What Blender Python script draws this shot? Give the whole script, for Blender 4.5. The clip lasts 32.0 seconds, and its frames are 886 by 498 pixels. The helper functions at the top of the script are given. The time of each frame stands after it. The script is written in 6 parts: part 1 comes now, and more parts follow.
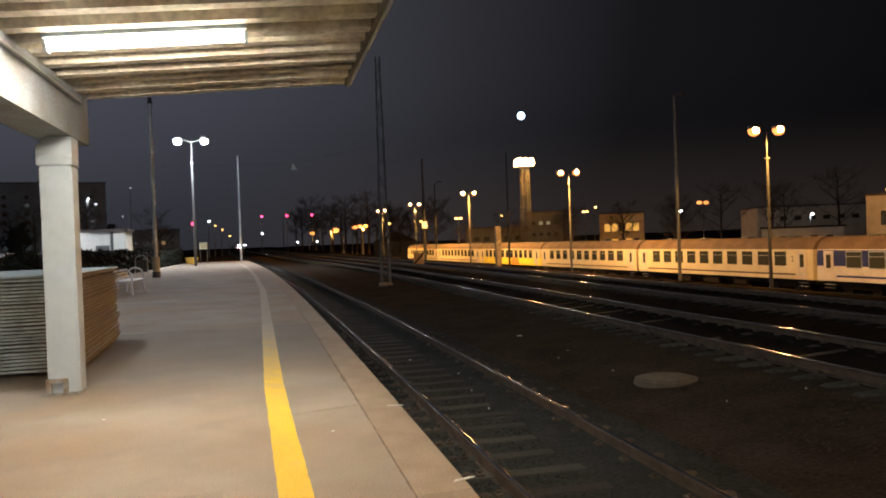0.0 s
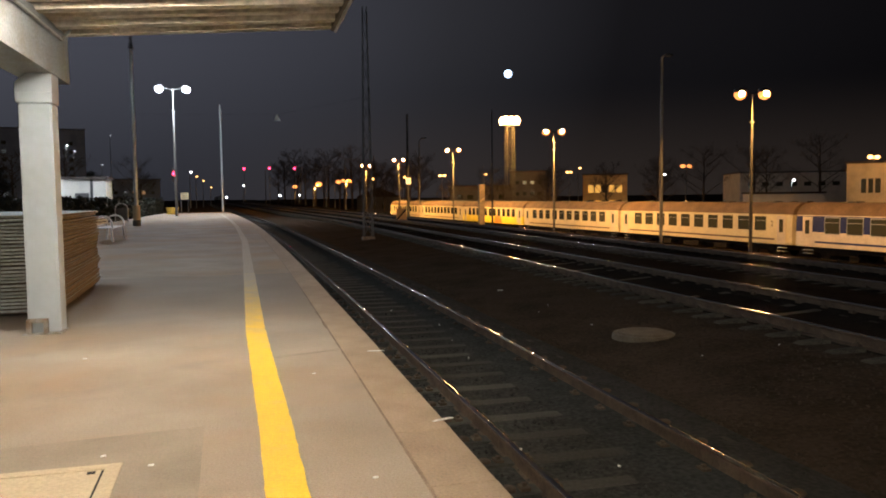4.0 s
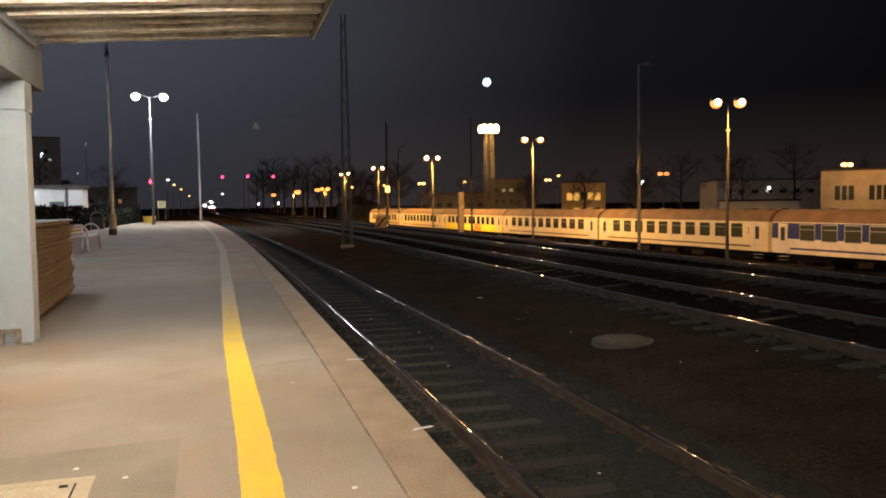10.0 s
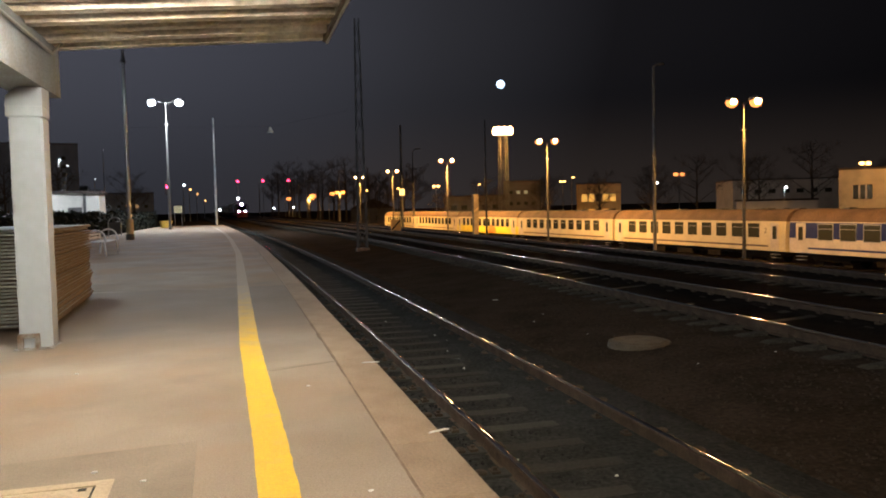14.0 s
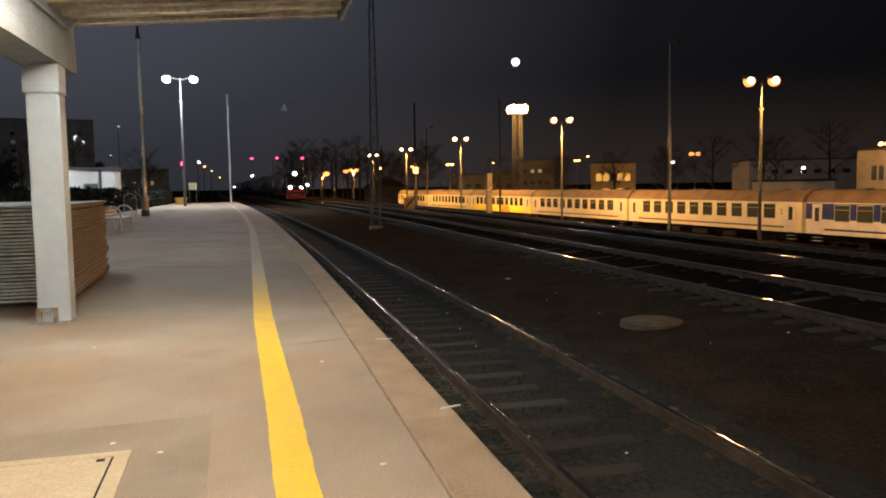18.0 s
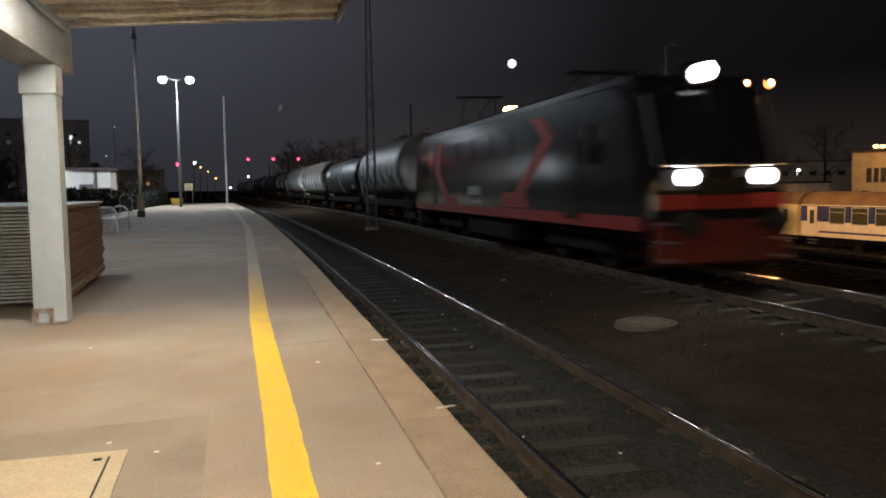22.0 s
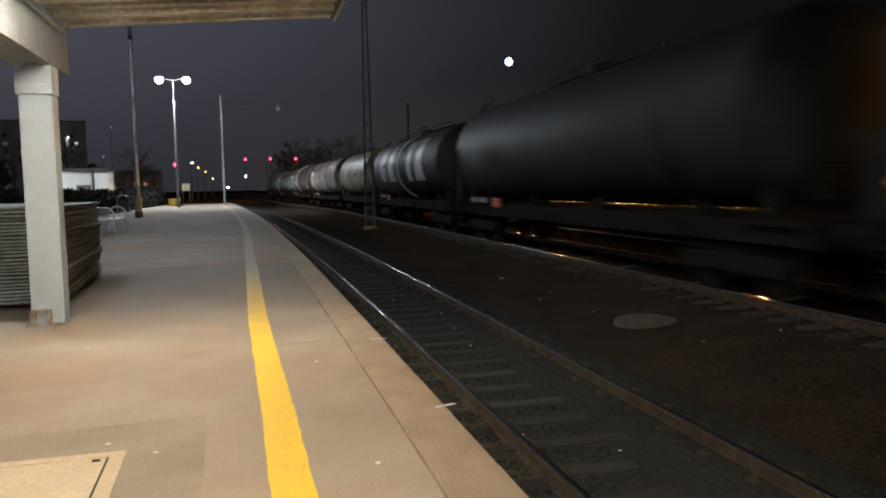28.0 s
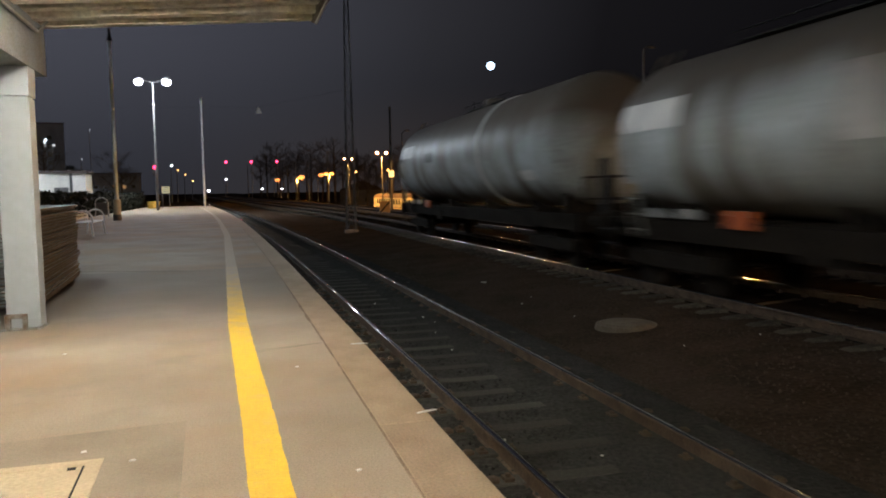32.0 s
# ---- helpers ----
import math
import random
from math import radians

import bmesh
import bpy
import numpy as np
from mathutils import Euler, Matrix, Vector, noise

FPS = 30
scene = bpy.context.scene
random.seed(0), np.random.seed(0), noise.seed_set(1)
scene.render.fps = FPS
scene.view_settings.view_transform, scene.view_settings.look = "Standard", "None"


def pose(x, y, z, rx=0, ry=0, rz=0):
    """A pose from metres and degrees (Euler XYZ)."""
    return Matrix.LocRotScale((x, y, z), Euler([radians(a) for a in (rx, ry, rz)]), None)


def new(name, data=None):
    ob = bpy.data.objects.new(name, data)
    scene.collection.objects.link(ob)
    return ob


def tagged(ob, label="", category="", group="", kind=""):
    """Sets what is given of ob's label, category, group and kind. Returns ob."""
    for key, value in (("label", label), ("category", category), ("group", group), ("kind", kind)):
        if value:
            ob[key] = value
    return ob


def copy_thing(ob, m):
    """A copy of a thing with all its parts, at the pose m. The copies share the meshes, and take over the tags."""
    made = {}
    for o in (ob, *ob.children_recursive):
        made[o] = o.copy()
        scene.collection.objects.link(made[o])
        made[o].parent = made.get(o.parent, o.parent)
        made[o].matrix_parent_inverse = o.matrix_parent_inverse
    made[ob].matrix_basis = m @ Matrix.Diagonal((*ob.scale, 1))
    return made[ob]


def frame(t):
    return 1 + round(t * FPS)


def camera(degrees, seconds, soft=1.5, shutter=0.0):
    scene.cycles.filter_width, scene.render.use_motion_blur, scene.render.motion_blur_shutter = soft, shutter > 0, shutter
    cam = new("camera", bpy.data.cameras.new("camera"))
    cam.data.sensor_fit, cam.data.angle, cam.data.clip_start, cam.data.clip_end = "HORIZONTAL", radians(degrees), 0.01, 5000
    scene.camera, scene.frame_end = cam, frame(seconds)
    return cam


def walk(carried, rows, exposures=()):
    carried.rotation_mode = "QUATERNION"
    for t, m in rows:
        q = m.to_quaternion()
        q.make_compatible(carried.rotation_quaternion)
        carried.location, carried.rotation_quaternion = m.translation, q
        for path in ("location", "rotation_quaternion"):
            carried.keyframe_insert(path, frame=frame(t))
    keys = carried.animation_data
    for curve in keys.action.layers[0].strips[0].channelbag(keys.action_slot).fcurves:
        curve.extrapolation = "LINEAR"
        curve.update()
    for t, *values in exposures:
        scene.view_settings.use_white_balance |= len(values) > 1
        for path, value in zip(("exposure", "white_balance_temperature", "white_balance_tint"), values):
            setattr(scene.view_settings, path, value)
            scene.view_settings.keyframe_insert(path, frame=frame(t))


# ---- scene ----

# ---- camera and light -------------------------------------------------
cam = camera(58.5, 32.0, soft=1.9, shutter=0.72)
PATH = [
    (0, 0.010, 0.017, 1.624, 89.344, 2.165, -12.513),
    (0.5, 0.010, 0.008, 1.582, 89.212, 2.114, -12.669),
    (1, 0.007, 0.014, 1.546, 88.866, 1.844, -12.870),
    (1.5, 0.004, -0.008, 1.544, 88.302, 1.556, -13.033),
    (2, -0.003, -0.054, 1.532, 87.866, 1.173, -13.180),
    (2.5, -0.003, -0.019, 1.533, 87.198, 1.109, -13.337),
    (3, -0.004, -0.008, 1.533, 86.713, 1.019, -13.459),
    (3.5, -0.008, 0.001, 1.532, 86.444, 0.880, -13.567),
    (5.5, -0.003, -0.010, 1.529, 85.542, -0.113, -14.136),
    (6, -0.001, -0.002, 1.520, 85.188, -0.350, -14.152),
    (6.5, -0.000, -0.005, 1.524, 84.920, -0.522, -14.180),
    (7, -0.002, -0.001, 1.526, 84.994, -0.472, -14.212),
    (7.5, 0.001, -0.010, 1.526, 85.165, -0.277, -14.289),
    (8, 0.002, -0.008, 1.533, 85.467, 0.003, -14.503),
    (8.5, 0.003, 0.019, 1.531, 85.862, 0.220, -14.723),
    (9, 0.004, 0.019, 1.529, 86.166, 0.445, -14.926),
    (9.5, 0.005, 0.034, 1.526, 86.495, 0.759, -15.135),
    (10, 0.002, 0.025, 1.526, 86.794, 0.797, -15.210),
    (10.5, 0.000, 0.032, 1.523, 86.878, 0.789, -15.114),
    (11, 0.008, 0.009, 1.527, 86.918, 0.726, -14.881),
    (11.5, 0.010, 0.021, 1.523, 86.928, 0.653, -14.667),
    (12, 0.006, 0.026, 1.520, 86.926, 0.641, -14.465),
    (12.5, 0.007, 0.010, 1.526, 86.918, 0.838, -14.350),
    (13, 0.003, 0.008, 1.529, 86.941, 1.048, -14.215),
    (13.5, 0.002, 0.024, 1.524, 86.996, 1.206, -14.162),
    (14, 0.005, 0.031, 1.523, 86.997, 1.289, -14.152),
    (14.5, 0.002, 0.024, 1.521, 86.878, 1.486, -14.165),
    (16.5, -0.001, 0.033, 1.521, 85.929, 1.272, -13.521),
    (17, -0.000, 0.031, 1.517, 85.714, 1.101, -13.365),
    (17.5, 0.000, -0.023, 1.524, 85.505, 0.896, -13.212),
    (18, 0.001, 0.005, 1.520, 85.463, 0.929, -13.167),
    (18.5, 0.005, -0.004, 1.521, 85.314, 0.902, -13.106),
    (19, -0.002, 0.006, 1.517, 85.234, 0.883, -12.990),
    (19.5, -0.001, 0.002, 1.519, 85.248, 0.894, -12.928),
    (20, -0.001, -0.012, 1.524, 85.309, 0.859, -12.950),
    (20.5, -0.001, 0.007, 1.520, 85.389, 0.836, -12.961),
    (21, 0.001, -0.006, 1.523, 85.441, 0.816, -13.173),
    (21.5, 0.006, 0.012, 1.521, 85.458, 0.779, -13.335),
    (22, -0.002, -0.033, 1.523, 85.553, 0.797, -13.437),
    (22.5, -0.001, -0.019, 1.519, 85.579, 0.966, -13.391),
    (23, -0.001, -0.019, 1.518, 85.587, 1.117, -13.349),
    (23.5, -0.006, -0.013, 1.517, 85.469, 1.104, -13.335),
    (24, -0.002, -0.024, 1.517, 85.326, 1.134, -13.226),
    (24.5, -0.002, -0.019, 1.519, 85.191, 1.098, -13.167),
    (25, -0.000, -0.023, 1.517, 85.115, 1.072, -13.212),
    (25.5, 0.000, -0.029, 1.519, 85.108, 1.094, -13.192),
    (27.5, 0.001, -0.019, 1.517, 85.408, 1.098, -13.390),
    (28, -0.001, -0.021, 1.519, 85.453, 1.159, -13.604),
    (28.5, 0.002, -0.017, 1.519, 85.480, 1.140, -13.773),
    (29, 0.000, -0.029, 1.521, 85.464, 1.204, -13.978),
    (29.5, 0.002, -0.019, 1.519, 85.434, 1.125, -14.140),
    (30, -0.004, -0.037, 1.516, 85.498, 1.047, -14.201),
    (30.5, -0.007, 0.013, 1.524, 85.455, 0.972, -14.503),
    (31, -0.005, 0.009, 1.526, 85.566, 0.923, -14.605),
    (31.5, -0.004, 0.007, 1.525, 85.627, 0.924, -14.724),
    (32, 0.003, 0.006, 1.525, 85.686, 0.977, -14.925),
]
walk(cam, [(r[0], pose(*r[1:])) for r in PATH])
scene.view_settings.exposure = 1.22

world = bpy.data.worlds.new("night_sky")
scene.world = world
world.use_nodes = True
wn, wl = world.node_tree.nodes, world.node_tree.links
wn.clear()
w_out = wn.new("ShaderNodeOutputWorld")
w_bg = wn.new("ShaderNodeBackground")
w_geo = wn.new("ShaderNodeTexCoord")
w_dot = wn.new("ShaderNodeVectorMath")
w_dot.operation = "DOT_PRODUCT"
w_dot.inputs[1].default_value = (-0.60, 0.75, 0.27)
w_ramp = wn.new("ShaderNodeValToRGB")
w_ramp.color_ramp.elements[0].position = 0.0
w_ramp.color_ramp.elements[0].color = (0.0006, 0.0005, 0.0006, 1)
w_ramp.color_ramp.elements[1].position = 1.0
w_ramp.color_ramp.elements[1].color = (0.031, 0.0325, 0.041, 1)
w_mid = w_ramp.color_ramp.elements.new(0.45)
w_mid.color = (0.0034, 0.0032, 0.0038, 1)
w_near = w_ramp.color_ramp.elements.new(0.62)
w_near.color = (0.0106, 0.0106, 0.0128, 1)
w_glow = w_ramp.color_ramp.elements.new(0.84)
w_glow.color = (0.0235, 0.0245, 0.0315, 1)
wl.new(w_geo.outputs["Generated"], w_dot.inputs[0])
wl.new(w_dot.outputs["Value"], w_ramp.inputs[0])
w_sep = wn.new("ShaderNodeSeparateXYZ")
w_low = wn.new("ShaderNodeMapRange")
w_low.interpolation_type = "SMOOTHSTEP"
w_low.inputs["From Min"].default_value, w_low.inputs["From Max"].default_value = -0.02, 0.22
w_low.inputs["To Min"].default_value, w_low.inputs["To Max"].default_value = 0.50, 1.0
wl.new(w_geo.outputs["Generated"], w_sep.inputs[0])
wl.new(w_sep.outputs["Z"], w_low.inputs["Value"])
wl.new(w_low.outputs[0], w_bg.inputs[1])
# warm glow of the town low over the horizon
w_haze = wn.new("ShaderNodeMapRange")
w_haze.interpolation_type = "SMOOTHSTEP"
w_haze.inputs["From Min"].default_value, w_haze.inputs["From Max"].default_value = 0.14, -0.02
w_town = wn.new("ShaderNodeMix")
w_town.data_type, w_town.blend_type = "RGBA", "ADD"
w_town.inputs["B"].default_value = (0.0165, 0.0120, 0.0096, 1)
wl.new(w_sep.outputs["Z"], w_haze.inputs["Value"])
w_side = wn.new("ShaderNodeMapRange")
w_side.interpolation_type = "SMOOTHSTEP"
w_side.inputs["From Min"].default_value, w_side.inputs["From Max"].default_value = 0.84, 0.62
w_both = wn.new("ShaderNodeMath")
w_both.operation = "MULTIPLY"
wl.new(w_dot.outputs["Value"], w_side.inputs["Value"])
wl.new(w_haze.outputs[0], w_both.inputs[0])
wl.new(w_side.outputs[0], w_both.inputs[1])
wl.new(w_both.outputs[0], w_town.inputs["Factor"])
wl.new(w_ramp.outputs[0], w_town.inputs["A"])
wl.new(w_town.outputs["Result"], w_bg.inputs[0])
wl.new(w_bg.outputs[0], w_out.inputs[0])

SODIUM = (1.0, 0.485, 0.125)
COOL = (0.80, 0.90, 1.0)
NEON = (1.0, 0.85, 0.675)


def point_lamp(name, x, y, z, watts, color, size=0.15):
    data = bpy.data.lights.new(name, "POINT")
    data.energy, data.color, data.shadow_soft_size = watts, color, size
    ob = new(name, data)
    ob.location = (x, y, z)
    return ob


def spot_lamp(name, x, y, z, watts, color, degrees=150, blend=0.6, size=0.2):
    data = bpy.data.lights.new(name, "SPOT")
    data.energy, data.color, data.shadow_soft_size = watts, color, size
    data.spot_size, data.spot_blend = radians(degrees), blend
    ob = new(name, data)
    ob.location = (x, y, z)
    return ob


def tube_lamp(name, x, y, z, watts, tilt):
    data = bpy.data.lights.new(name, "AREA")
    data.shape, data.size, data.size_y = "RECTANGLE", 1.7, 0.16
    data.energy, data.color = watts, NEON
    ob = new(name, data)
    ob.matrix_basis = pose(x, y, z, 0, tilt, 0)
    return ob


# the fluorescent fittings under the canopy
TUBES = [(-1.0, 7.8), (-1.0, 2.6), (-1.0, -2.6), (-1.0, -7.8)]
for tx, ty in TUBES:
    tube_lamp("canopy_light", tx, ty, 3.50, 44, -3.8)

# ---- materials ----------------------------------------------------------


def mat(name, base, rough=0.7, metal=0.0, vary=0.25, scale=3.0, fine=40.0, bump=0.15, dirt=None, dirt_at=0.55, rnd=0.0, spec=0.5):
    """Procedural surface: broad stains, fine grain and bump, in metres."""
    m = bpy.data.materials.new(name)
    m.use_nodes = True
    n, l = m.node_tree.nodes, m.node_tree.links
    b = n["Principled BSDF"]
    b.inputs["Roughness"].default_value, b.inputs["Metallic"].default_value = rough, metal
    b.inputs["Specular IOR Level"].default_value = spec
    co = n.new("ShaderNodeTexCoord")
    big, small = n.new("ShaderNodeTexNoise"), n.new("ShaderNodeTexNoise")
    big.inputs["Scale"].default_value, big.inputs["Detail"].default_value = scale, 5.0
    small.inputs["Scale"].default_value, small.inputs["Detail"].default_value = fine, 3.0
    l.new(co.outputs["Object"], big.inputs["Vector"])
    l.new(co.outputs["Object"], small.inputs["Vector"])
    d = dirt or tuple(c * 0.45 for c in base)
    mix = n.new("ShaderNodeMix")
    mix.data_type = "RGBA"
    mix.inputs["A"].default_value, mix.inputs["B"].default_value = (*base, 1), (*d, 1)
    ramp = n.new("ShaderNodeMapRange")
    ramp.inputs["From Min"].default_value, ramp.inputs["From Max"].default_value = dirt_at - 0.15, dirt_at + 0.25
    ramp.inputs["To Max"].default_value = min(1.0, vary * 2.5)
    l.new(big.outputs["Fac"], ramp.inputs["Value"])
    l.new(ramp.outputs[0], mix.inputs["Factor"])
    hsv = n.new("ShaderNodeHueSaturation")
    val = n.new("ShaderNodeMapRange")
    val.inputs["From Min"].default_value, val.inputs["From Max"].default_value = 0.25, 0.75
    val.inputs["To Min"].default_value, val.inputs["To Max"].default_value = 1 - vary * 0.7, 1 + vary * 0.7
    l.new(small.outputs["Fac"], val.inputs["Value"])
    if rnd:
        info, mul = n.new("ShaderNodeObjectInfo"), n.new("ShaderNodeMath")
        sc = n.new("ShaderNodeMapRange")
        sc.inputs["To Min"].default_value, sc.inputs["To Max"].default_value = 1 - rnd, 1 + rnd
        l.new(info.outputs["Random"], sc.inputs["Value"])
        mul.operation = "MULTIPLY"
        l.new(val.outputs[0], mul.inputs[0])
        l.new(sc.outputs[0], mul.inputs[1])
        l.new(mul.outputs[0], hsv.inputs["Value"])
    else:
        l.new(val.outputs[0], hsv.inputs["Value"])
    l.new(mix.outputs["Result"], hsv.inputs["Color"])
    l.new(hsv.outputs["Color"], b.inputs["Base Color"])
    if bump:
        bp = n.new("ShaderNodeBump")
        bp.inputs["Strength"].default_value, bp.inputs["Distance"].default_value = bump, 0.02
        l.new(small.outputs["Fac"], bp.inputs["Height"])
        l.new(bp.outputs["Normal"], b.inputs["Normal"])
    return m


def glow(name, color, strength):
    m = bpy.data.materials.new(name)
    m.use_nodes = True
    b = m.node_tree.nodes["Principled BSDF"]
    b.inputs["Base Color"].default_value = (*color, 1)
    b.inputs["Emission Color"].default_value = (*color, 1)
    b.inputs["Emission Strength"].default_value = strength
    return m


def glass(name, tint, rough=0.05):
    m = bpy.data.materials.new(name)
    m.use_nodes = True
    b = m.node_tree.nodes["Principled BSDF"]
    b.inputs["Base Color"].default_value = (*tint, 1)
    b.inputs["Roughness"].default_value = rough
    b.inputs["Specular IOR Level"].default_value = 0.5
    b.inputs["Coat Weight"].default_value = 0.15
    return m


ASPHALT = mat("platform_asphalt", (0.405, 0.345, 0.273), 0.86, vary=0.30, scale=0.55, fine=75, bump=0.08, dirt=(0.25, 0.195, 0.14), dirt_at=0.50, spec=0.15)


def add_rust_stains(m, tint, scale, low):
    """Broad brownish stains over a ground surface."""
    n, l = m.node_tree.nodes, m.node_tree.links
    b = n["Principled BSDF"]
    src = b.inputs["Base Color"].links[0].from_socket
    co, nz, mr, mx = n.new("ShaderNodeTexCoord"), n.new("ShaderNodeTexNoise"), n.new("ShaderNodeMapRange"), n.new("ShaderNodeMix")
    nz.inputs["Scale"].default_value, nz.inputs["Detail"].default_value, nz.inputs["Distortion"].default_value = scale, 3.0, 0.6
    mr.inputs["From Min"].default_value, mr.inputs["From Max"].default_value = low, low + 0.22
    mr.inputs["To Max"].default_value = 0.75
    mx.data_type = "RGBA"
    mx.inputs["B"].default_value = (*tint, 1)
    l.new(co.outputs["Object"], nz.inputs["Vector"])
    l.new(nz.outputs["Fac"], mr.inputs["Value"])
    l.new(mr.outputs[0], mx.inputs["Factor"])
    l.new(src, mx.inputs["A"])
    l.new(mx.outputs["Result"], b.inputs["Base Color"])




def add_dark_bay(m, tint, y0, y1):
    """A darker bay across the platform, with a soft, uneven edge on its near side."""
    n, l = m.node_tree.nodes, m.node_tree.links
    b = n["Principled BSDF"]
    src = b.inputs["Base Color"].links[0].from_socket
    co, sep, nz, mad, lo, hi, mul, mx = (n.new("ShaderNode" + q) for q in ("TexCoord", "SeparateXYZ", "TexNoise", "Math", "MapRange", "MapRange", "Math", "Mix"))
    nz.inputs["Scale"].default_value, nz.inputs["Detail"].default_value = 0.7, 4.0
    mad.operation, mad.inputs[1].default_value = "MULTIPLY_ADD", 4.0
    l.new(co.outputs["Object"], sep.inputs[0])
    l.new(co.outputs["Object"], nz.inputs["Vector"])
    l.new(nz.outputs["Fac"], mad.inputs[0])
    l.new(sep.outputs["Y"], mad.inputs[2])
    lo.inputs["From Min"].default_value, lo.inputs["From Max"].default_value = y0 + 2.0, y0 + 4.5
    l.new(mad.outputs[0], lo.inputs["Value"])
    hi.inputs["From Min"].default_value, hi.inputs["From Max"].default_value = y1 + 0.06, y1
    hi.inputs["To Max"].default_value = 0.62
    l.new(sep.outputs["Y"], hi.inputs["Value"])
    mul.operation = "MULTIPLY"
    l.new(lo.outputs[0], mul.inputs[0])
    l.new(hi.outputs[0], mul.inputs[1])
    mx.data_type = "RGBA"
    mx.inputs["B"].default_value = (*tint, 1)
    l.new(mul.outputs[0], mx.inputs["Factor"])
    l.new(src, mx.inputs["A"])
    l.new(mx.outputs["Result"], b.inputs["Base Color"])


add_rust_stains(ASPHALT, (0.385, 0.27, 0.172), 0.42, 0.47)
add_rust_stains(ASPHALT, (0.27, 0.24, 0.20), 0.9, 0.56)
add_dark_bay(ASPHALT, (0.25, 0.218, 0.182), 8.6, 16.6)
PATCH = mat("asphalt_patch", (0.335, 0.28, 0.21), 0.88, vary=0.2, scale=1.5, fine=80, bump=0.3)
COPING = mat("coping_concrete", (0.375, 0.285, 0.195), 0.82, vary=0.3, scale=2.5, fine=60, bump=0.3, dirt=(0.25, 0.18, 0.115), rnd=0.08)
JOINT = mat("joint_dirt", (0.31, 0.235, 0.165), 0.95, vary=0.4, scale=4, fine=30)
PLAT_SIDE = mat("platform_side_concrete", (0.16, 0.13, 0.10), 0.9, vary=0.4, scale=2)
YELLOW = mat("yellow_line_paint", (0.88, 0.575, 0.016), 0.65, vary=0.16, scale=5, fine=55, bump=0.2, dirt=(0.72, 0.46, 0.05), dirt_at=0.6)
HATCH = mat("hatch_concrete", (0.58, 0.48, 0.32), 0.8, vary=0.2, scale=3, fine=50, dirt=(0.38, 0.29, 0.19))
FOOT = mat("rusty_post_foot", (0.40, 0.42, 0.41), 0.8, vary=0.4, scale=9, fine=50, bump=0.4, dirt=(0.19, 0.115, 0.06), dirt_at=0.48)
BLACK = mat("black_gap", (0.012, 0.011, 0.01), 0.9, vary=0.1, bump=0)
WHITE_PAINT = mat("white_post_paint", (0.44, 0.51, 0.57), 0.45, vary=0.07, scale=3, fine=9, bump=0.12, dirt=(0.45, 0.43, 0.38), dirt_at=0.62)
BEAM_PAINT = mat("beam_paint", (0.265, 0.305, 0.335), 0.7, vary=0.34, scale=1.8, fine=30, bump=0.25, dirt=(0.20, 0.175, 0.13), dirt_at=0.52)
CANOPY = mat("canopy_concrete", (0.70, 0.65, 0.55), 0.85, vary=0.40, scale=1.6, fine=14, bump=0.35, dirt=(0.36, 0.29, 0.21), dirt_at=0.5)
CANOPY_DARK = mat("canopy_board", (0.36, 0.30, 0.23), 0.9, vary=0.45, scale=2.5, fine=25, bump=0.4)
MAST = mat("dark_mast_paint", (0.045, 0.044, 0.043), 0.8, vary=0.3, scale=1.5, fine=20, spec=0.1)
LAMP_POST = mat("galvanised_lamp_post", (0.075, 0.074, 0.071), 0.6, vary=0.25, scale=2, fine=20, spec=0.3)
POLE_LIGHT = mat("pale_grey_pole_paint", (0.60, 0.62, 0.62), 0.6, vary=0.25, scale=1.5, fine=20, spec=0.3)
STEEL = mat("galvanised_steel", (0.42, 0.43, 0.42), 0.45, 0.7, vary=0.25, scale=3, fine=30, bump=0.1)
DARK_STEEL = mat("dark_steel", (0.10, 0.10, 0.10), 0.6, 0.2, vary=0.3, scale=2, fine=20)
LATTICE = mat("grey_lattice_paint", (0.12, 0.12, 0.12), 0.8, vary=0.3, scale=1.5, fine=20, spec=0.1)
POLE = mat("grey_pole_paint", (0.15, 0.148, 0.14), 0.7, 0.0, vary=0.25, scale=1.5, fine=20)
RAIL_RUST = mat("rusty_rail", (0.078, 0.057, 0.041), 0.85, 0.0, vary=0.4, scale=5, fine=40, spec=0.1)
RAIL_HEAD = mat("polished_rail_head", (0.27, 0.26, 0.25), 0.17, 1.0, vary=0.12, scale=1.5, fine=25, bump=0)
RAIL_HEAD.node_tree.nodes["Principled BSDF"].inputs["Coat Weight"].default_value = 1.0
RAIL_HEAD.node_tree.nodes["Principled BSDF"].inputs["Coat Roughness"].default_value = 0.05
SLEEPER_PALE = mat("weathered_concrete_sleeper", (0.088, 0.080, 0.060), 0.92, vary=0.6, scale=3.5, fine=40, bump=0.35, dirt=(0.045, 0.036, 0.028), dirt_at=0.44, rnd=0.35, spec=0.05)
TRACKBED = mat("grey_track_ballast", (0.043, 0.0435, 0.041), 0.95, vary=0.55, scale=2.5, fine=22, bump=0.9, dirt=(0.030, 0.030, 0.028), dirt_at=0.5, spec=0.0)
STONES_GREY = mat("grey_ballast_stone", (0.040, 0.0405, 0.0385), 0.92, vary=0.5, scale=9, fine=60, bump=0.3, spec=0.0)
SLEEPER = mat("concrete_sleeper", (0.054, 0.053, 0.047), 0.92, vary=0.30, scale=2.2, fine=30, bump=0.25, dirt=(0.040, 0.038, 0.034), dirt_at=0.50, rnd=0.22, spec=0.05)
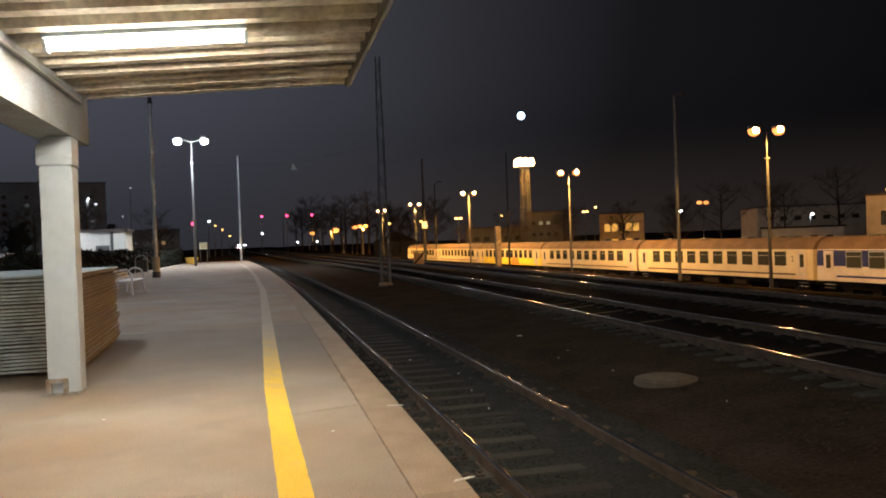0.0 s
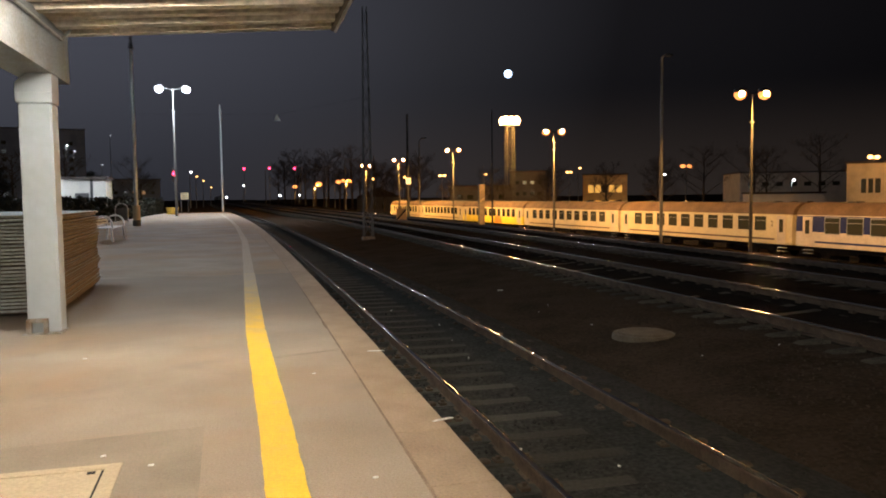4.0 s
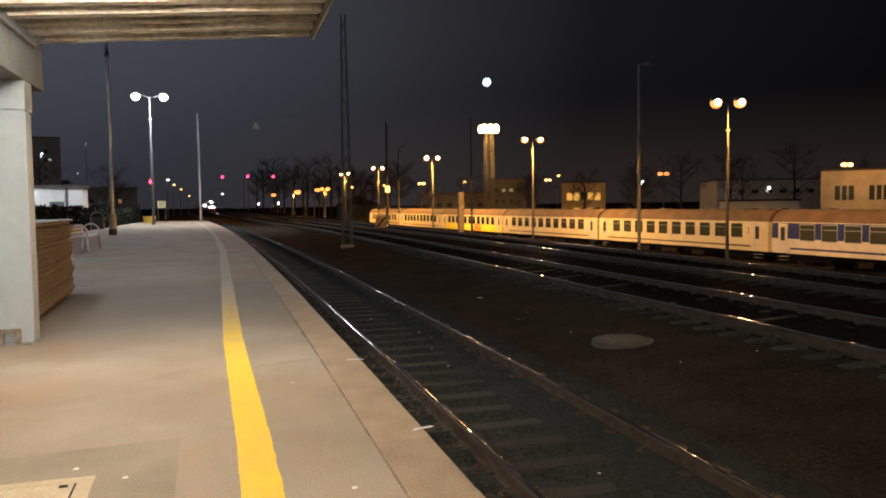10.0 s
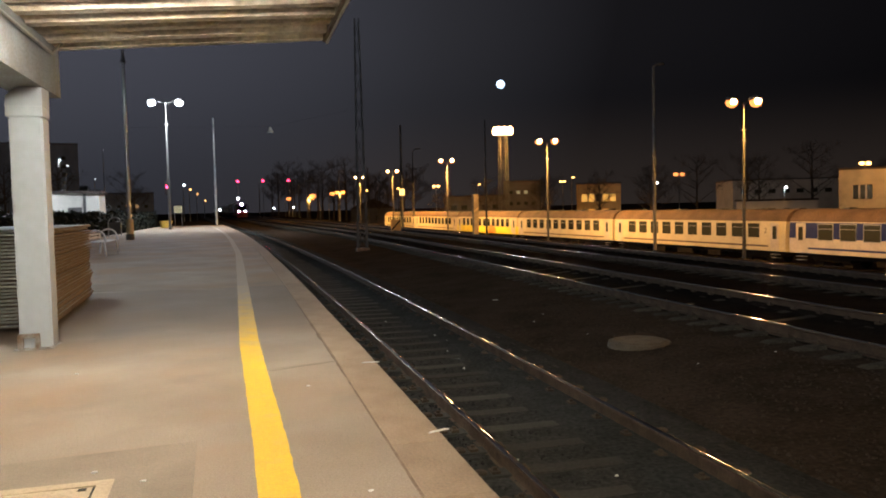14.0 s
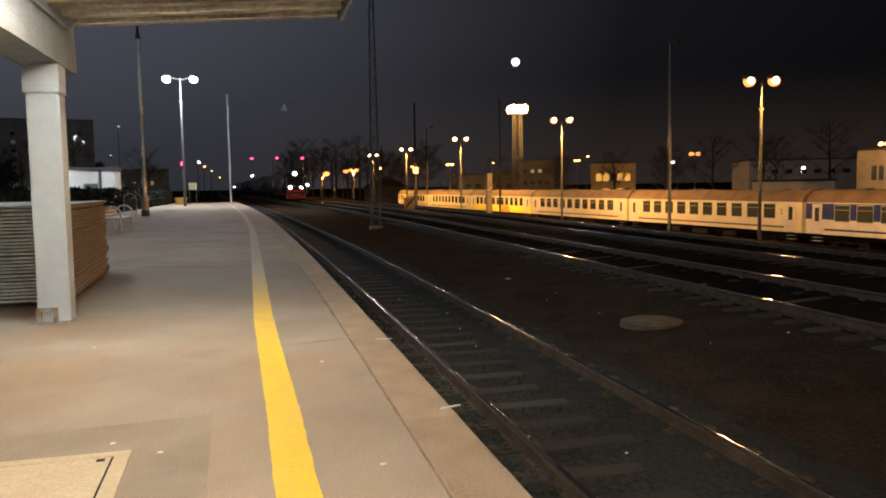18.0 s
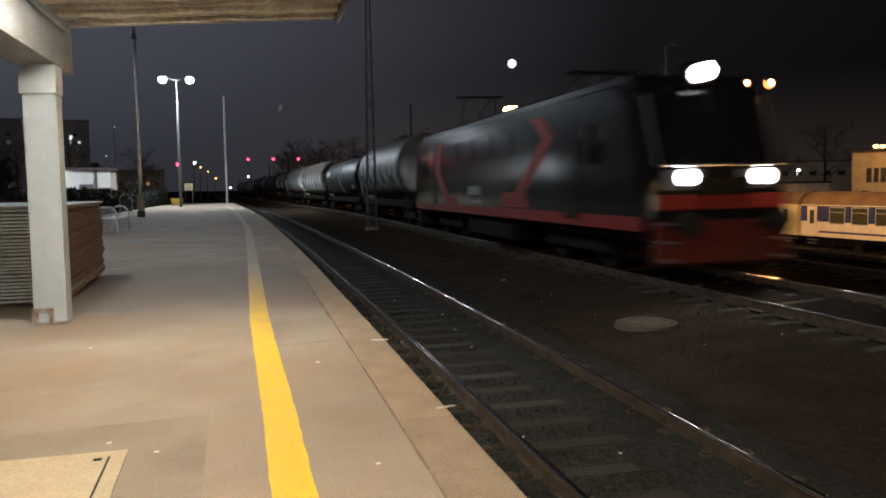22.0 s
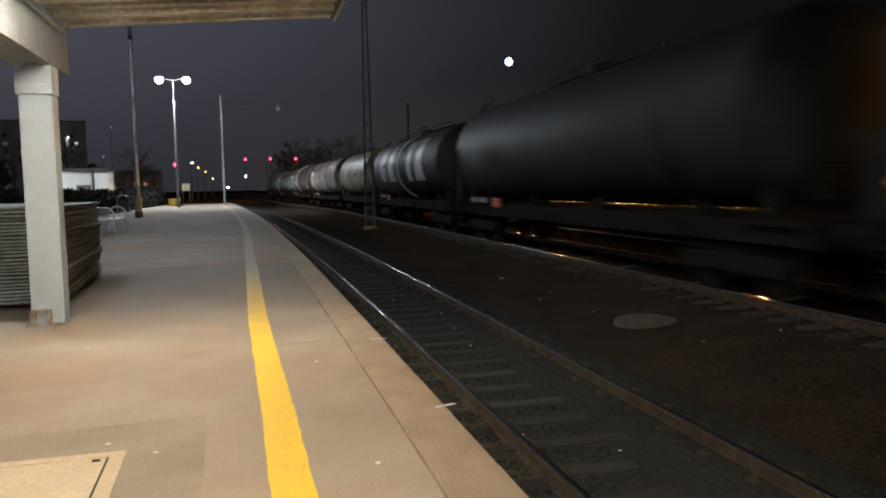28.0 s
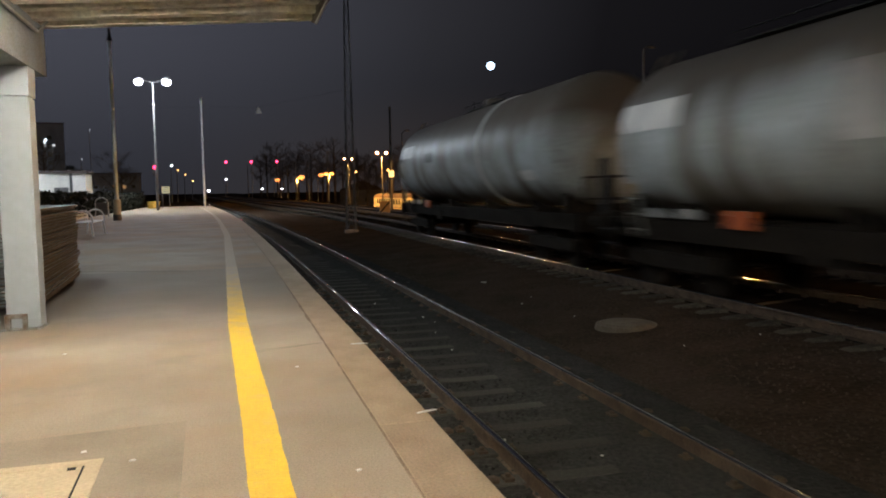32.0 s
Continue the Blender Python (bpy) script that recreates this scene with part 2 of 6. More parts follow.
GROUND = mat("dark_ballast_ground", (0.054, 0.040, 0.030), 0.95, vary=0.5, scale=1.2, fine=18, bump=0.8, dirt=(0.030, 0.023, 0.017), dirt_at=0.48, spec=0.0)
BLACK_GROUND = mat("near_black_ground", (0.017, 0.014, 0.012), 0.95, vary=0.5, scale=1.2, fine=18, bump=0.8, spec=0.0)
STONES = mat("ballast_stone", (0.055, 0.043, 0.033), 0.92, vary=0.5, scale=9, fine=60, bump=0.3, spec=0.0)
CREAM = mat("cream_coach_paint", (0.59, 0.52, 0.33), 0.5, vary=0.2, scale=0.7, fine=8, bump=0.03, dirt=(0.38, 0.32, 0.24))
COACH_BLUE = mat("blue_coach_paint", (0.016, 0.026, 0.12), 0.5, vary=0.2, scale=0.8, fine=8, bump=0.03, spec=0.15)
COACH_WHITE = mat("white_coach_paint", (0.58, 0.53, 0.46), 0.5, vary=0.2, scale=0.8, fine=8, bump=0.03)
COACH_YELLOW = mat("yellow_coach_paint", (0.80, 0.66, 0.06), 0.45, vary=0.2, scale=0.9, fine=8, bump=0.03)
COACH_ORANGE = mat("orange_coach_paint", (0.75, 0.20, 0.04), 0.5, vary=0.2, scale=2, fine=8, bump=0.03)
COACH_ROOF = mat("coach_roof_paint", (0.13, 0.083, 0.052), 0.85, vary=0.4, scale=0.8, fine=10, bump=0.06)
STRIPE = mat("dark_coach_stripe", (0.06, 0.035, 0.03), 0.5, vary=0.15, bump=0)
UNDER = mat("underframe_grime", (0.020, 0.017, 0.014), 0.95, 0.0, vary=0.4, scale=3, fine=20, spec=0.03)
BUFFER = mat("black_buffer_steel", (0.022, 0.021, 0.020), 0.8, vary=0.3, scale=3, fine=20, spec=0.1)
WINDOW = glass("dark_window_glass", (0.045, 0.047, 0.035), 0.12)
PANE = glass("black_windscreen_glass", (0.01, 0.01, 0.012), 0.06)
LOCO_BLACK = mat("black_loco_paint", (0.012, 0.012, 0.0135), 0.15, vary=0.2, scale=1, fine=5, bump=0.015, spec=0.25)
LOCO_RED = mat("red_loco_paint", (0.225, 0.025, 0.019), 0.6, vary=0.15, scale=1.2, fine=8, bump=0.02, spec=0.08)
# darker, mottled red used on the front apron only
APRON_RED = mat("dark_red_apron_paint", (0.115, 0.022, 0.016), 0.75, vary=0.35, scale=1.5, fine=12, bump=0.03, dirt=(0.05, 0.025, 0.02), spec=0.05)
CHROME = mat("silver_pipe", (0.7, 0.7, 0.7), 0.25, 0.9, vary=0.1, bump=0)
ORANGE_PLATE = mat("orange_hazard_plate", (0.44, 0.088, 0.010), 0.6, vary=0.15, bump=0.02)
FLAT_WALL = mat("flats_facade", (0.27, 0.33, 0.43), 0.9, vary=0.3, scale=0.3, fine=5)
PLATE_PALE = mat("weathered_data_plate", (0.22, 0.225, 0.215), 0.7, vary=0.4, scale=4, bump=0.02)
RING_WHITE = mat("white_ring_paint", (0.60, 0.60, 0.57), 0.55, vary=0.25, scale=2, bump=0.02)
LABEL_WHITE = mat("white_marking", (0.80, 0.80, 0.77), 0.55, vary=0.2, scale=2, bump=0.02)
MARK_BLUE = mat("faded_blue_marking", (0.035, 0.065, 0.15), 0.6, vary=0.3, scale=2, bump=0.02)
MARK_FAINT = mat("washed_grey_marking", (0.09, 0.096, 0.102), 0.6, vary=0.35, scale=2, bump=0.02)
MARK_GREY = mat("faded_grey_marking", (0.11, 0.108, 0.10), 0.6, vary=0.35, scale=2, bump=0.02)
BRICK_WALL = mat("ochre_plaster", (0.55, 0.40, 0.22), 0.9, vary=0.25, scale=0.6, fine=10)
STATION_WALL = mat("cream_plaster", (0.58, 0.50, 0.38), 0.9, vary=0.25, scale=0.6, fine=10)
PALE_WALL = mat("pale_plaster", (0.60, 0.57, 0.52), 0.9, vary=0.2, scale=0.5, fine=8)
DARK_WALL = mat("dark_facade", (0.12, 0.115, 0.115), 0.9, vary=0.3, scale=0.3, fine=5)
ROOF_TILE = mat("dark_roofing", (0.06, 0.045, 0.04), 0.9, vary=0.3, scale=1, fine=10)
BARK = mat("bark", (0.075, 0.055, 0.04), 0.95, vary=0.4, scale=5, fine=30)
TWIGS = mat("bare_twigs", (0.062, 0.048, 0.036), 0.95, vary=0.4, scale=2, fine=10)
LEAVES = mat("evergreen_leaves", (0.013, 0.017, 0.010), 0.9, vary=0.5, scale=2, fine=10)
PLANTER = mat("yellow_planter", (0.70, 0.45, 0.08), 0.7, vary=0.2, scale=3)
BOARD = mat("orange_signal_board", (0.50, 0.34, 0.17), 0.7, vary=0.15, scale=3)
SODIUM_TINT_EDGE = mat("sodium_tinted_brown_edge", (0.29, 0.205, 0.15), 0.7, vary=0.35, scale=6, fine=40, dirt=(0.13, 0.11, 0.09))
GREY_EDGE = mat("grey_panel_edge", (0.42, 0.47, 0.46), 0.6, 0.0, vary=0.3, scale=6, fine=40)
SODIUM_HALO = glow("sodium_halo_glass", (1.0, 0.30, 0.075), 1.0)
SODIUM_LENS = glow("sodium_burner_lens", (1.0, 0.55, 0.21), 150.0)
SODIUM_FLOOD = glow("sodium_floodlight_glass", (1.0, 0.50, 0.20), 12.0)
WHITE_DIM = glow("far_white_lamp_glass", (0.86, 0.94, 1.0), 1.1)
SODIUM_DIM = glow("far_sodium_lamp_glass", (1.0, 0.46, 0.12), 4.0)
WHITE_GLASS = glow("white_lamp_glass", (0.86, 0.94, 1.0), 14.0)
TUBE_GLASS = glow("fluorescent_tube", (1.0, 0.91, 0.76), 36.0)
RED_GLASS = glow("red_signal_glass", (1.0, 0.03, 0.10), 6.0)
HEADLIGHT = glow("headlight_bulb_glass", (1.0, 0.95, 0.94), 1000.0)
LENS_EDGE = glow("headlight_lens_edge", (1.0, 0.96, 0.93), 7.0)
PILLAR = mat("grey_loco_trim", (0.10, 0.10, 0.105), 0.5, vary=0.2, scale=3, fine=20, bump=0.02)
REFLECTOR = mat("silvered_reflector", (0.95, 0.95, 0.95), 0.16, 1.0, vary=0.02, bump=0)
MOONLIGHT = glow("moon_surface", (0.52, 0.72, 1.0), 1.5)
LIT_WINDOW = glow("lit_window_glass", (1.0, 0.62, 0.30), 0.16)
LIT_BRIGHT = glow("bright_lit_window_glass", (1.0, 0.55, 0.12), 0.28)
LIT_WINDOW_COOL = glow("cool_lit_window_glass", (0.7, 0.9, 1.0), 0.02)

# ---- mesh helpers ---------------------------------------------------------


def box(bm, x0, x1, y0, y1, z0, z1, bevel=0.0):
    m = Matrix.Translation(((x0 + x1) / 2, (y0 + y1) / 2, (z0 + z1) / 2)) @ Matrix.Diagonal((abs(x1 - x0), abs(y1 - y0), abs(z1 - z0), 1))
    vs = bmesh.ops.create_cube(bm, size=1, matrix=m)["verts"]
    if bevel:
        es = list({e for v in vs for e in v.link_edges})
        bmesh.ops.bevel(bm, geom=es, offset=bevel, segments=2, affect="EDGES", profile=0.6)
    return bm


def rod(bm, p0, p1, r0, r1=None, seg=10):
    p0, p1 = Vector(p0), Vector(p1)
    r1 = r0 if r1 is None else r1
    d = p1 - p0
    m = Matrix.Translation((p0 + p1) / 2) @ d.to_track_quat("Z", "Y").to_matrix().to_4x4()
    bmesh.ops.create_cone(bm, cap_ends=True, segments=seg, radius1=r0, radius2=r1, depth=d.length, matrix=m)
    return bm


def ball(bm, c, rx, ry=None, rz=None, seg=14):
    m = Matrix.Translation(c) @ Matrix.Diagonal((rx, ry or rx, rz or rx, 1))
    bmesh.ops.create_uvsphere(bm, u_segments=seg, v_segments=seg // 2 + 2, radius=1, matrix=m)
    return bm


def prism(bm, profile, x0, x1, axis="x"):
    """Extrude a closed profile of (u, v) along an axis: x takes (y, z), y takes (x, z), z takes (x, y)."""
    def at(u, v, w):
        return {"x": (w, u, v), "y": (u, w, v), "z": (u, v, w)}[axis]
    a = [bm.verts.new(at(u, v, x0)) for u, v in profile]
    b = [bm.verts.new(at(u, v, x1)) for u, v in profile]
    k = len(profile)
    bm.faces.new(a[::-1]), bm.faces.new(b)
    for i in range(k):
        j = (i + 1) % k
        bm.faces.new((a[i], a[j], b[j], b[i]))
    bmesh.ops.recalc_face_normals(bm, faces=bm.faces[:])
    return bm


def smooth_by_angle(me, limit=0.6):
    for p in me.polygons:
        p.use_smooth = True
    me.set_sharp_from_angle(angle=limit)


def part(name, bm, material, parent=None, label="", smooth=False):
    me = bpy.data.meshes.new(name)
    bm.to_mesh(me)
    bm.free()
    me.materials.append(material)
    if smooth:
        smooth_by_angle(me)
    ob = new(name, me)
    if parent:
        ob.parent = parent
    if label:
        ob["label"] = label
    return ob


def thing(name, label, category, group="", kind="", at=None):
    ob = new(name)
    ob.empty_display_size = 0.3
    if at is not None:
        ob.matrix_basis = at
    return tagged(ob, label, category, group, kind)


def share(name, me, parent, m, material=None):
    ob = new(name, me)
    ob.parent = parent
    ob.matrix_basis = m
    return ob


def B():
    return bmesh.new()


# ---- the lie of the tracks --------------------------------------------------


def bend_near(y):
    """Sideways sweep of the platform and its track."""
    if y <= 0:
        return 0.0
    return -0.00039 * y * y if y < 75 else -0.00039 * 5625 - 0.0585 * (y - 75)


def edge_x(y):
    return 1.26 + bend_near(y)


def main_x(y):
    """Centre of the through track."""
    w = 8.0
    a = (y - 57) / w
    return 8.10 - 0.055 * w * (math.log1p(math.exp(a)) if a < 30 else a)


def third_x(y):
    return main_x(y) + 4.80 + 0.012 * max(0.0, y - 30)


RAIL_NEAR, RAIL_MAIN, RAIL_THIRD = -0.41, -0.23, -0.25
YARD_DIR = Vector((-0.06565, 0.99784, 0))
YARD_RIGHT = Vector((0.99784, 0.06565, 0))


def yard(s, off=0.0, z=0.0):
    """Place in the carriage sidings: s along the coaches, off across them."""
    p = YARD_RIGHT * (42.6 + off) + YARD_DIR * s
    return Vector((p.x, p.y, z))


def ground_z(x):
    pts = ((-3000, -0.62), (4.3, -0.62), (6.4, -0.428), (15.6, -0.428), (17.0, -0.7), (28.0, -1.85), (32.0, -2.3), (37.0, -3.34), (60, -3.4), (90, -2.2), (140, -1.0), (3000, -1.0))
    for (xa, za), (xb, zb) in zip(pts, pts[1:]):
        if x <= xb:
            return za + (zb - za) * (x - xa) / (xb - xa)
    return -1.0


def sweep(bm, profile, fx, z, ys, x_off=0.0):
    """Sweep an open or closed (x, z) profile along the line x = fx(y)."""
    rings = []
    for y in ys:
        rings.append([bm.verts.new((fx(y) + x_off + u, y, z + v)) for u, v in profile])
    k = len(profile)
    for a, b in zip(rings, rings[1:]):
        for i in range(k):
            j = (i + 1) % k
            bm.faces.new((a[i], a[j], b[j], b[i]))
    bm.faces.new(rings[0][::-1]), bm.faces.new(rings[-1])
    bmesh.ops.recalc_face_normals(bm, faces=bm.faces[:])
    return bm


def steps(a, b, fine=3.0):
    out, y = [], a
    while y < b:
        out.append(y)
        y += fine if -10 < y < 110 else 12.0
    return out + [b]

# ---- ground -----------------------------------------------------------------
bm = B()
gx = [-3000, -400, -60, -20, 0, 2, 4.3, 5.3, 6.4, 7.5, 9, 12, 15.6, 17, 20, 24, 28, 30, 32, 34, 37, 48, 60, 90, 140, 500, 3000]
gy = [-3000, -300, -60, -20, 0, 10, 25, 50, 100, 200, 400, 800, 4000]
gv = [[bm.verts.new((x, y, ground_z(x))) for x in gx] for y in gy]
for i in range(len(gy) - 1):
    for j in range(len(gx) - 1):
        bm.faces.new((gv[i][j], gv[i][j + 1], gv[i + 1][j + 1], gv[i + 1][j]))
# faces between x 7.5 and 41 take the near-black second material
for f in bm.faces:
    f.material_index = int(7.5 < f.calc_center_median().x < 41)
ground = tagged(part("ground", bm, GROUND), "dark brown ballast and cinder ground of a railway yard", "ground", kind="structure")
ground.data.materials.append(BLACK_GROUND)

# ---- platform ----------------------------------------------------------------
PLAT_Y0, PLAT_Y1 = -40.0, 101.0
bm = B()
ring = []
for y in steps(PLAT_Y0, PLAT_Y1):
    ring.append([bm.verts.new((x, y, z)) for x, z in ((edge_x(y) - 0.385, 0.0), (edge_x(y) - 0.385, -0.9), (-9.8, -0.9), (-9.8, 0.0))])
for a, b in zip(ring, ring[1:]):
    for i in range(4):
        j = (i + 1) % 4
        bm.faces.new((a[i], a[j], b[j], b[i]))
bm.faces.new(ring[0]), bm.faces.new(ring[-1][::-1])
bmesh.ops.recalc_face_normals(bm, faces=bm.faces[:])
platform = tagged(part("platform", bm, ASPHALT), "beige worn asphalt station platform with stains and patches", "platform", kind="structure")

bm = B()
sweep(bm, [(-0.385, -0.9), (-0.10, -0.9), (-0.10, -0.14), (-0.385, -0.14)], edge_x, 0, steps(PLAT_Y0, PLAT_Y1))
part("platform_wall", bm, PLAT_SIDE, platform, "dirty concrete platform side")
bm = B()
sweep(bm, [(-0.389, -0.02), (-0.369, -0.02), (-0.369, 0.0005), (-0.389, 0.0005)], edge_x, 0, steps(PLAT_Y0, PLAT_Y1))
part("edge_joint", bm, JOINT, platform, "dark dirt-filled joint behind the coping")
# crumbled, dirt-filled margin along the joint
MARGIN = mat("dirty_margin", (0.215, 0.16, 0.11), 0.95, vary=0.4, scale=6, fine=40)
bm = B()
rj = random.Random(5)
prev, y = None, 2.5
while y < 34:
    w = 0.0005 + 0.005 * rj.random() ** 2 + 0.05 * max(0.0, noise.noise(Vector((y * 1.3, 3.1, 0))) - 0.05) + (0.016 * rj.random() if 7.5 < y < 13 else 0)
    x = edge_x(y) - 0.380
    cur = (bm.verts.new((x - w, y, 0.0042)), bm.verts.new((x + 0.35 * w, y, 0.0042)))
    if prev:
        bm.faces.new((prev[0], prev[1], cur[1], cur[0]))
    prev = cur
    y += 0.09
part("crumbled_margin", bm, MARGIN, platform, "crumbled dark margin of the joint")

# yellow safety line: fresh in front, worn farther off
LINE = ((-40, 0.17), (0, 0.165), (3.8, 0.15), (5.4, 0.122), (7.75, 0.062), (9.5, 0.02), (17, -0.06), (30, -0.22), (45, -0.70), (60, -1.37), (80, -2.6), (100, -4.0))


def line_x(y):
    for (ya, xa), (yb, xb) in zip(LINE, LINE[1:]):
        if y <= yb:
            return xa + (xb - xa) * (y - ya) / (yb - ya)
    return LINE[-1][1]


def paint_strip(name, y0, y1, half, material, label, ragged=0.006, step=0.12, seed=1):
    bm, rr = B(), random.Random(seed)
    y, prev = y0, None
    while y <= y1 + 1e-6:
        x = line_x(y)
        a = bm.verts.new((x - half + rr.uniform(-ragged, ragged), y, 0.004))
        b = bm.verts.new((x + half + rr.uniform(-ragged, ragged), y, 0.004))
        if prev:
            bm.faces.new((prev[0], prev[1], b, a))
        prev = (a, b)
        y += step
    return part(name, bm, material, platform, label)


FADED_LINE = mat("faded_line_paint", (0.465, 0.395, 0.30), 0.85, vary=0.25, scale=0.6, fine=45, bump=0.25, dirt=(0.43, 0.35, 0.26), dirt_at=0.5)


def add_line_wear(m, bare, y0, y1):
    """Yellow paint that wears away along the platform, patch by patch."""
    n, l = m.node_tree.nodes, m.node_tree.links
    b = n["Principled BSDF"]
    src = b.inputs["Base Color"].links[0].from_socket
    co, sep, nz = n.new("ShaderNodeTexCoord"), n.new("ShaderNodeSeparateXYZ"), n.new("ShaderNodeTexNoise")
    run, mad, mx = n.new("ShaderNodeMapRange"), n.new("ShaderNodeMath"), n.new("ShaderNodeMix")
    nz.inputs["Scale"].default_value, nz.inputs["Detail"].default_value, nz.inputs["Roughness"].default_value = 2.6, 6.0, 0.65
    run.inputs["From Min"].default_value, run.inputs["From Max"].default_value = y0, y1
    run.inputs["To Min"].default_value, run.inputs["To Max"].default_value = -0.75, 0.36
    mad.operation, mad.use_clamp = "MULTIPLY_ADD", True
    mad.inputs[1].default_value = 1.35
    mx.data_type = "RGBA"
    mx.inputs["B"].default_value = (*bare, 1)
    l.new(co.outputs["Object"], sep.inputs[0])
    l.new(co.outputs["Object"], nz.inputs["Vector"])
    l.new(sep.outputs["Y"], run.inputs["Value"])
    l.new(nz.outputs["Fac"], mad.inputs[0])
    l.new(run.outputs[0], mad.inputs[2])
    l.new(mad.outputs[0], mx.inputs["Factor"])
    l.new(src, mx.inputs["A"])
    l.new(mx.outputs["Result"], b.inputs["Base Color"])


add_line_wear(YELLOW, (0.47, 0.38, 0.26), 7.9, 16.4)
paint_strip("safety_line", -40, 3.0, 0.112, YELLOW, "fresh yellow painted line", step=1.0)
paint_strip("safety_line", 3.0, 16.8, 0.112, YELLOW, "yellow painted line, worn away farther off", seed=2, ragged=0.004)
paint_strip("worn_safety_line", 16.8, 100, 0.110, FADED_LINE, "faded pale safety line", step=0.8, seed=4)

# patches in the asphalt
bm = B()
prism(bm, [(-2.6, 3.0), (-0.27, 3.0), (-0.345, 5.49), (-1.08, 5.40), (-2.6, 5.2)], 0.001, 0.0035, "z")
part("asphalt_patch", bm, PATCH, platform, "darker rectangular asphalt repair")
bm = B()
prism(bm, [(-3.3, 17.2), (-0.4, 16.15), (-0.4, 16.45), (-3.3, 17.5)], 0.001, 0.0035, "z")
part("asphalt_patch", bm, PATCH, platform, "darker asphalt repair strip")
bm = B()
prism(bm, [(0.12, 7.66), (0.86, 7.95), (0.86, 7.99), (0.10, 7.78)], 0.001, 0.0035, "z")
part("crack", bm, PATCH, platform, "dark crack across the edge strip")

# inspection hatch
hatch = thing("inspection_hatch", "pale concrete inspection hatch set in the platform", "hatch", at=pose(-0.765, 4.83, 0, 0, 0, 1.5))
bm = B()
box(bm, -1.3, 0.0, -0.085, 0.0, 0.002, 0.012), box(bm, -0.085, 0.0, -1.9, -0.085, 0.002, 0.012)
box(bm, -1.3, -1.215, -1.9, -0.085, 0.002, 0.012), box(bm, -1.215, -0.085, -1.9, -1.82, 0.002, 0.012)
part("frame", bm, HATCH, hatch, "pale concrete rim")
bm = B()
box(bm, -1.205, -0.10, -0.70, -0.095, 0.002, 0.009), box(bm, -1.205, -0.10, -1.81, -0.715, 0.002, 0.009)
part("lid", bm, HATCH, hatch)
for hx in (-0.15, -1.15):
    bm = B()
    box(bm, hx - 0.022, hx + 0.022, -0.155, -0.115, 0.009, 0.0125)
    part("lifting_slot", bm, BLACK, hatch, "black lifting slot")
bm = B()
box(bm, -0.0985, -0.0865, -1.81, -0.095, 0.003, 0.0095)
part("gap", bm, BLACK, hatch)

# ---- canopy -------------------------------------------------------------------
ROOF_A, ROOF_B = 3.73, 0.067
CAN_Y1 = 10.9
canopy = tagged(new("canopy"), "beige stained concrete platform canopy with close ribs under the roof", "canopy", kind="structure")


def roof_z(x):
    return ROOF_A + ROOF_B * x


bm = B()
prism(bm, [(-4.2, roof_z(-4.2) + 0.16), (1.12, roof_z(1.12) + 0.16), (1.12, roof_z(1.12) + 0.30), (-4.2, roof_z(-4.2) + 0.30)], -40, CAN_Y1, "y")
tagged(part("canopy_roof", bm, CANOPY_DARK, canopy), "brown stained boarded roof")
bm = B()
prism(bm, [(1.12, roof_z(1.12) - 0.02), (1.19, roof_z(1.12) - 0.02), (1.19, roof_z(1.12) + 0.34), (1.12, roof_z(1.12) + 0.34)], -40, CAN_Y1, "y")
part("fascia", bm, PLAT_SIDE, canopy, "stained concrete edge of the roof")
rib = None
y = CAN_Y1 - 0.09
k = 0
while y > -14:
    bm = B()
    prism(bm, [(-4.2, roof_z(-4.2)), (1.115, roof_z(1.115)), (1.115, roof_z(1.115) + 0.17), (-4.2, roof_z(-4.2) + 0.17)], -0.085, 0.085, "y")
    if rib is None:
        rib = part("rib", bm, CANOPY, canopy)
        rib.location.y = y
        bevel_me = rib.data
    else:
        bm.free()
        share("rib", bevel_me, canopy, pose(0, y, 0.012 * ((k * 7) % 3 - 1)))
    y -= 0.46
    k += 1
# long edge pipe and a loose cable under the fascia
bm = B()
rod(bm, (1.17, -20, roof_z(1.17) - 0.05), (1.17, CAN_Y1 - 0.1, roof_z(1.17) - 0.05), 0.018)
part("edge_pipe", bm, STEEL, canopy, "thin grey pipe along the roof edge")
bm = B()
rod(bm, (-2.14, -20, 3.46), (-2.14, CAN_Y1 - 0.5, 3.46), 0.02), rod(bm, (-2.14, CAN_Y1 - 0.5, 3.46), (-2.05, CAN_Y1 - 0.4, 3.60), 0.02)
part("cable_conduit", bm, STEEL, canopy, "pale cable conduit along the beam")
# longitudinal beam
bm = B()
prism(bm, [(-40, 3.0), (CAN_Y1 + 0.02, 3.0), (CAN_Y1, 3.60), (-40, 3.60)], -2.62, -2.17, "x")
part("beam", bm, BEAM_PAINT, canopy, "cream painted concrete beam")

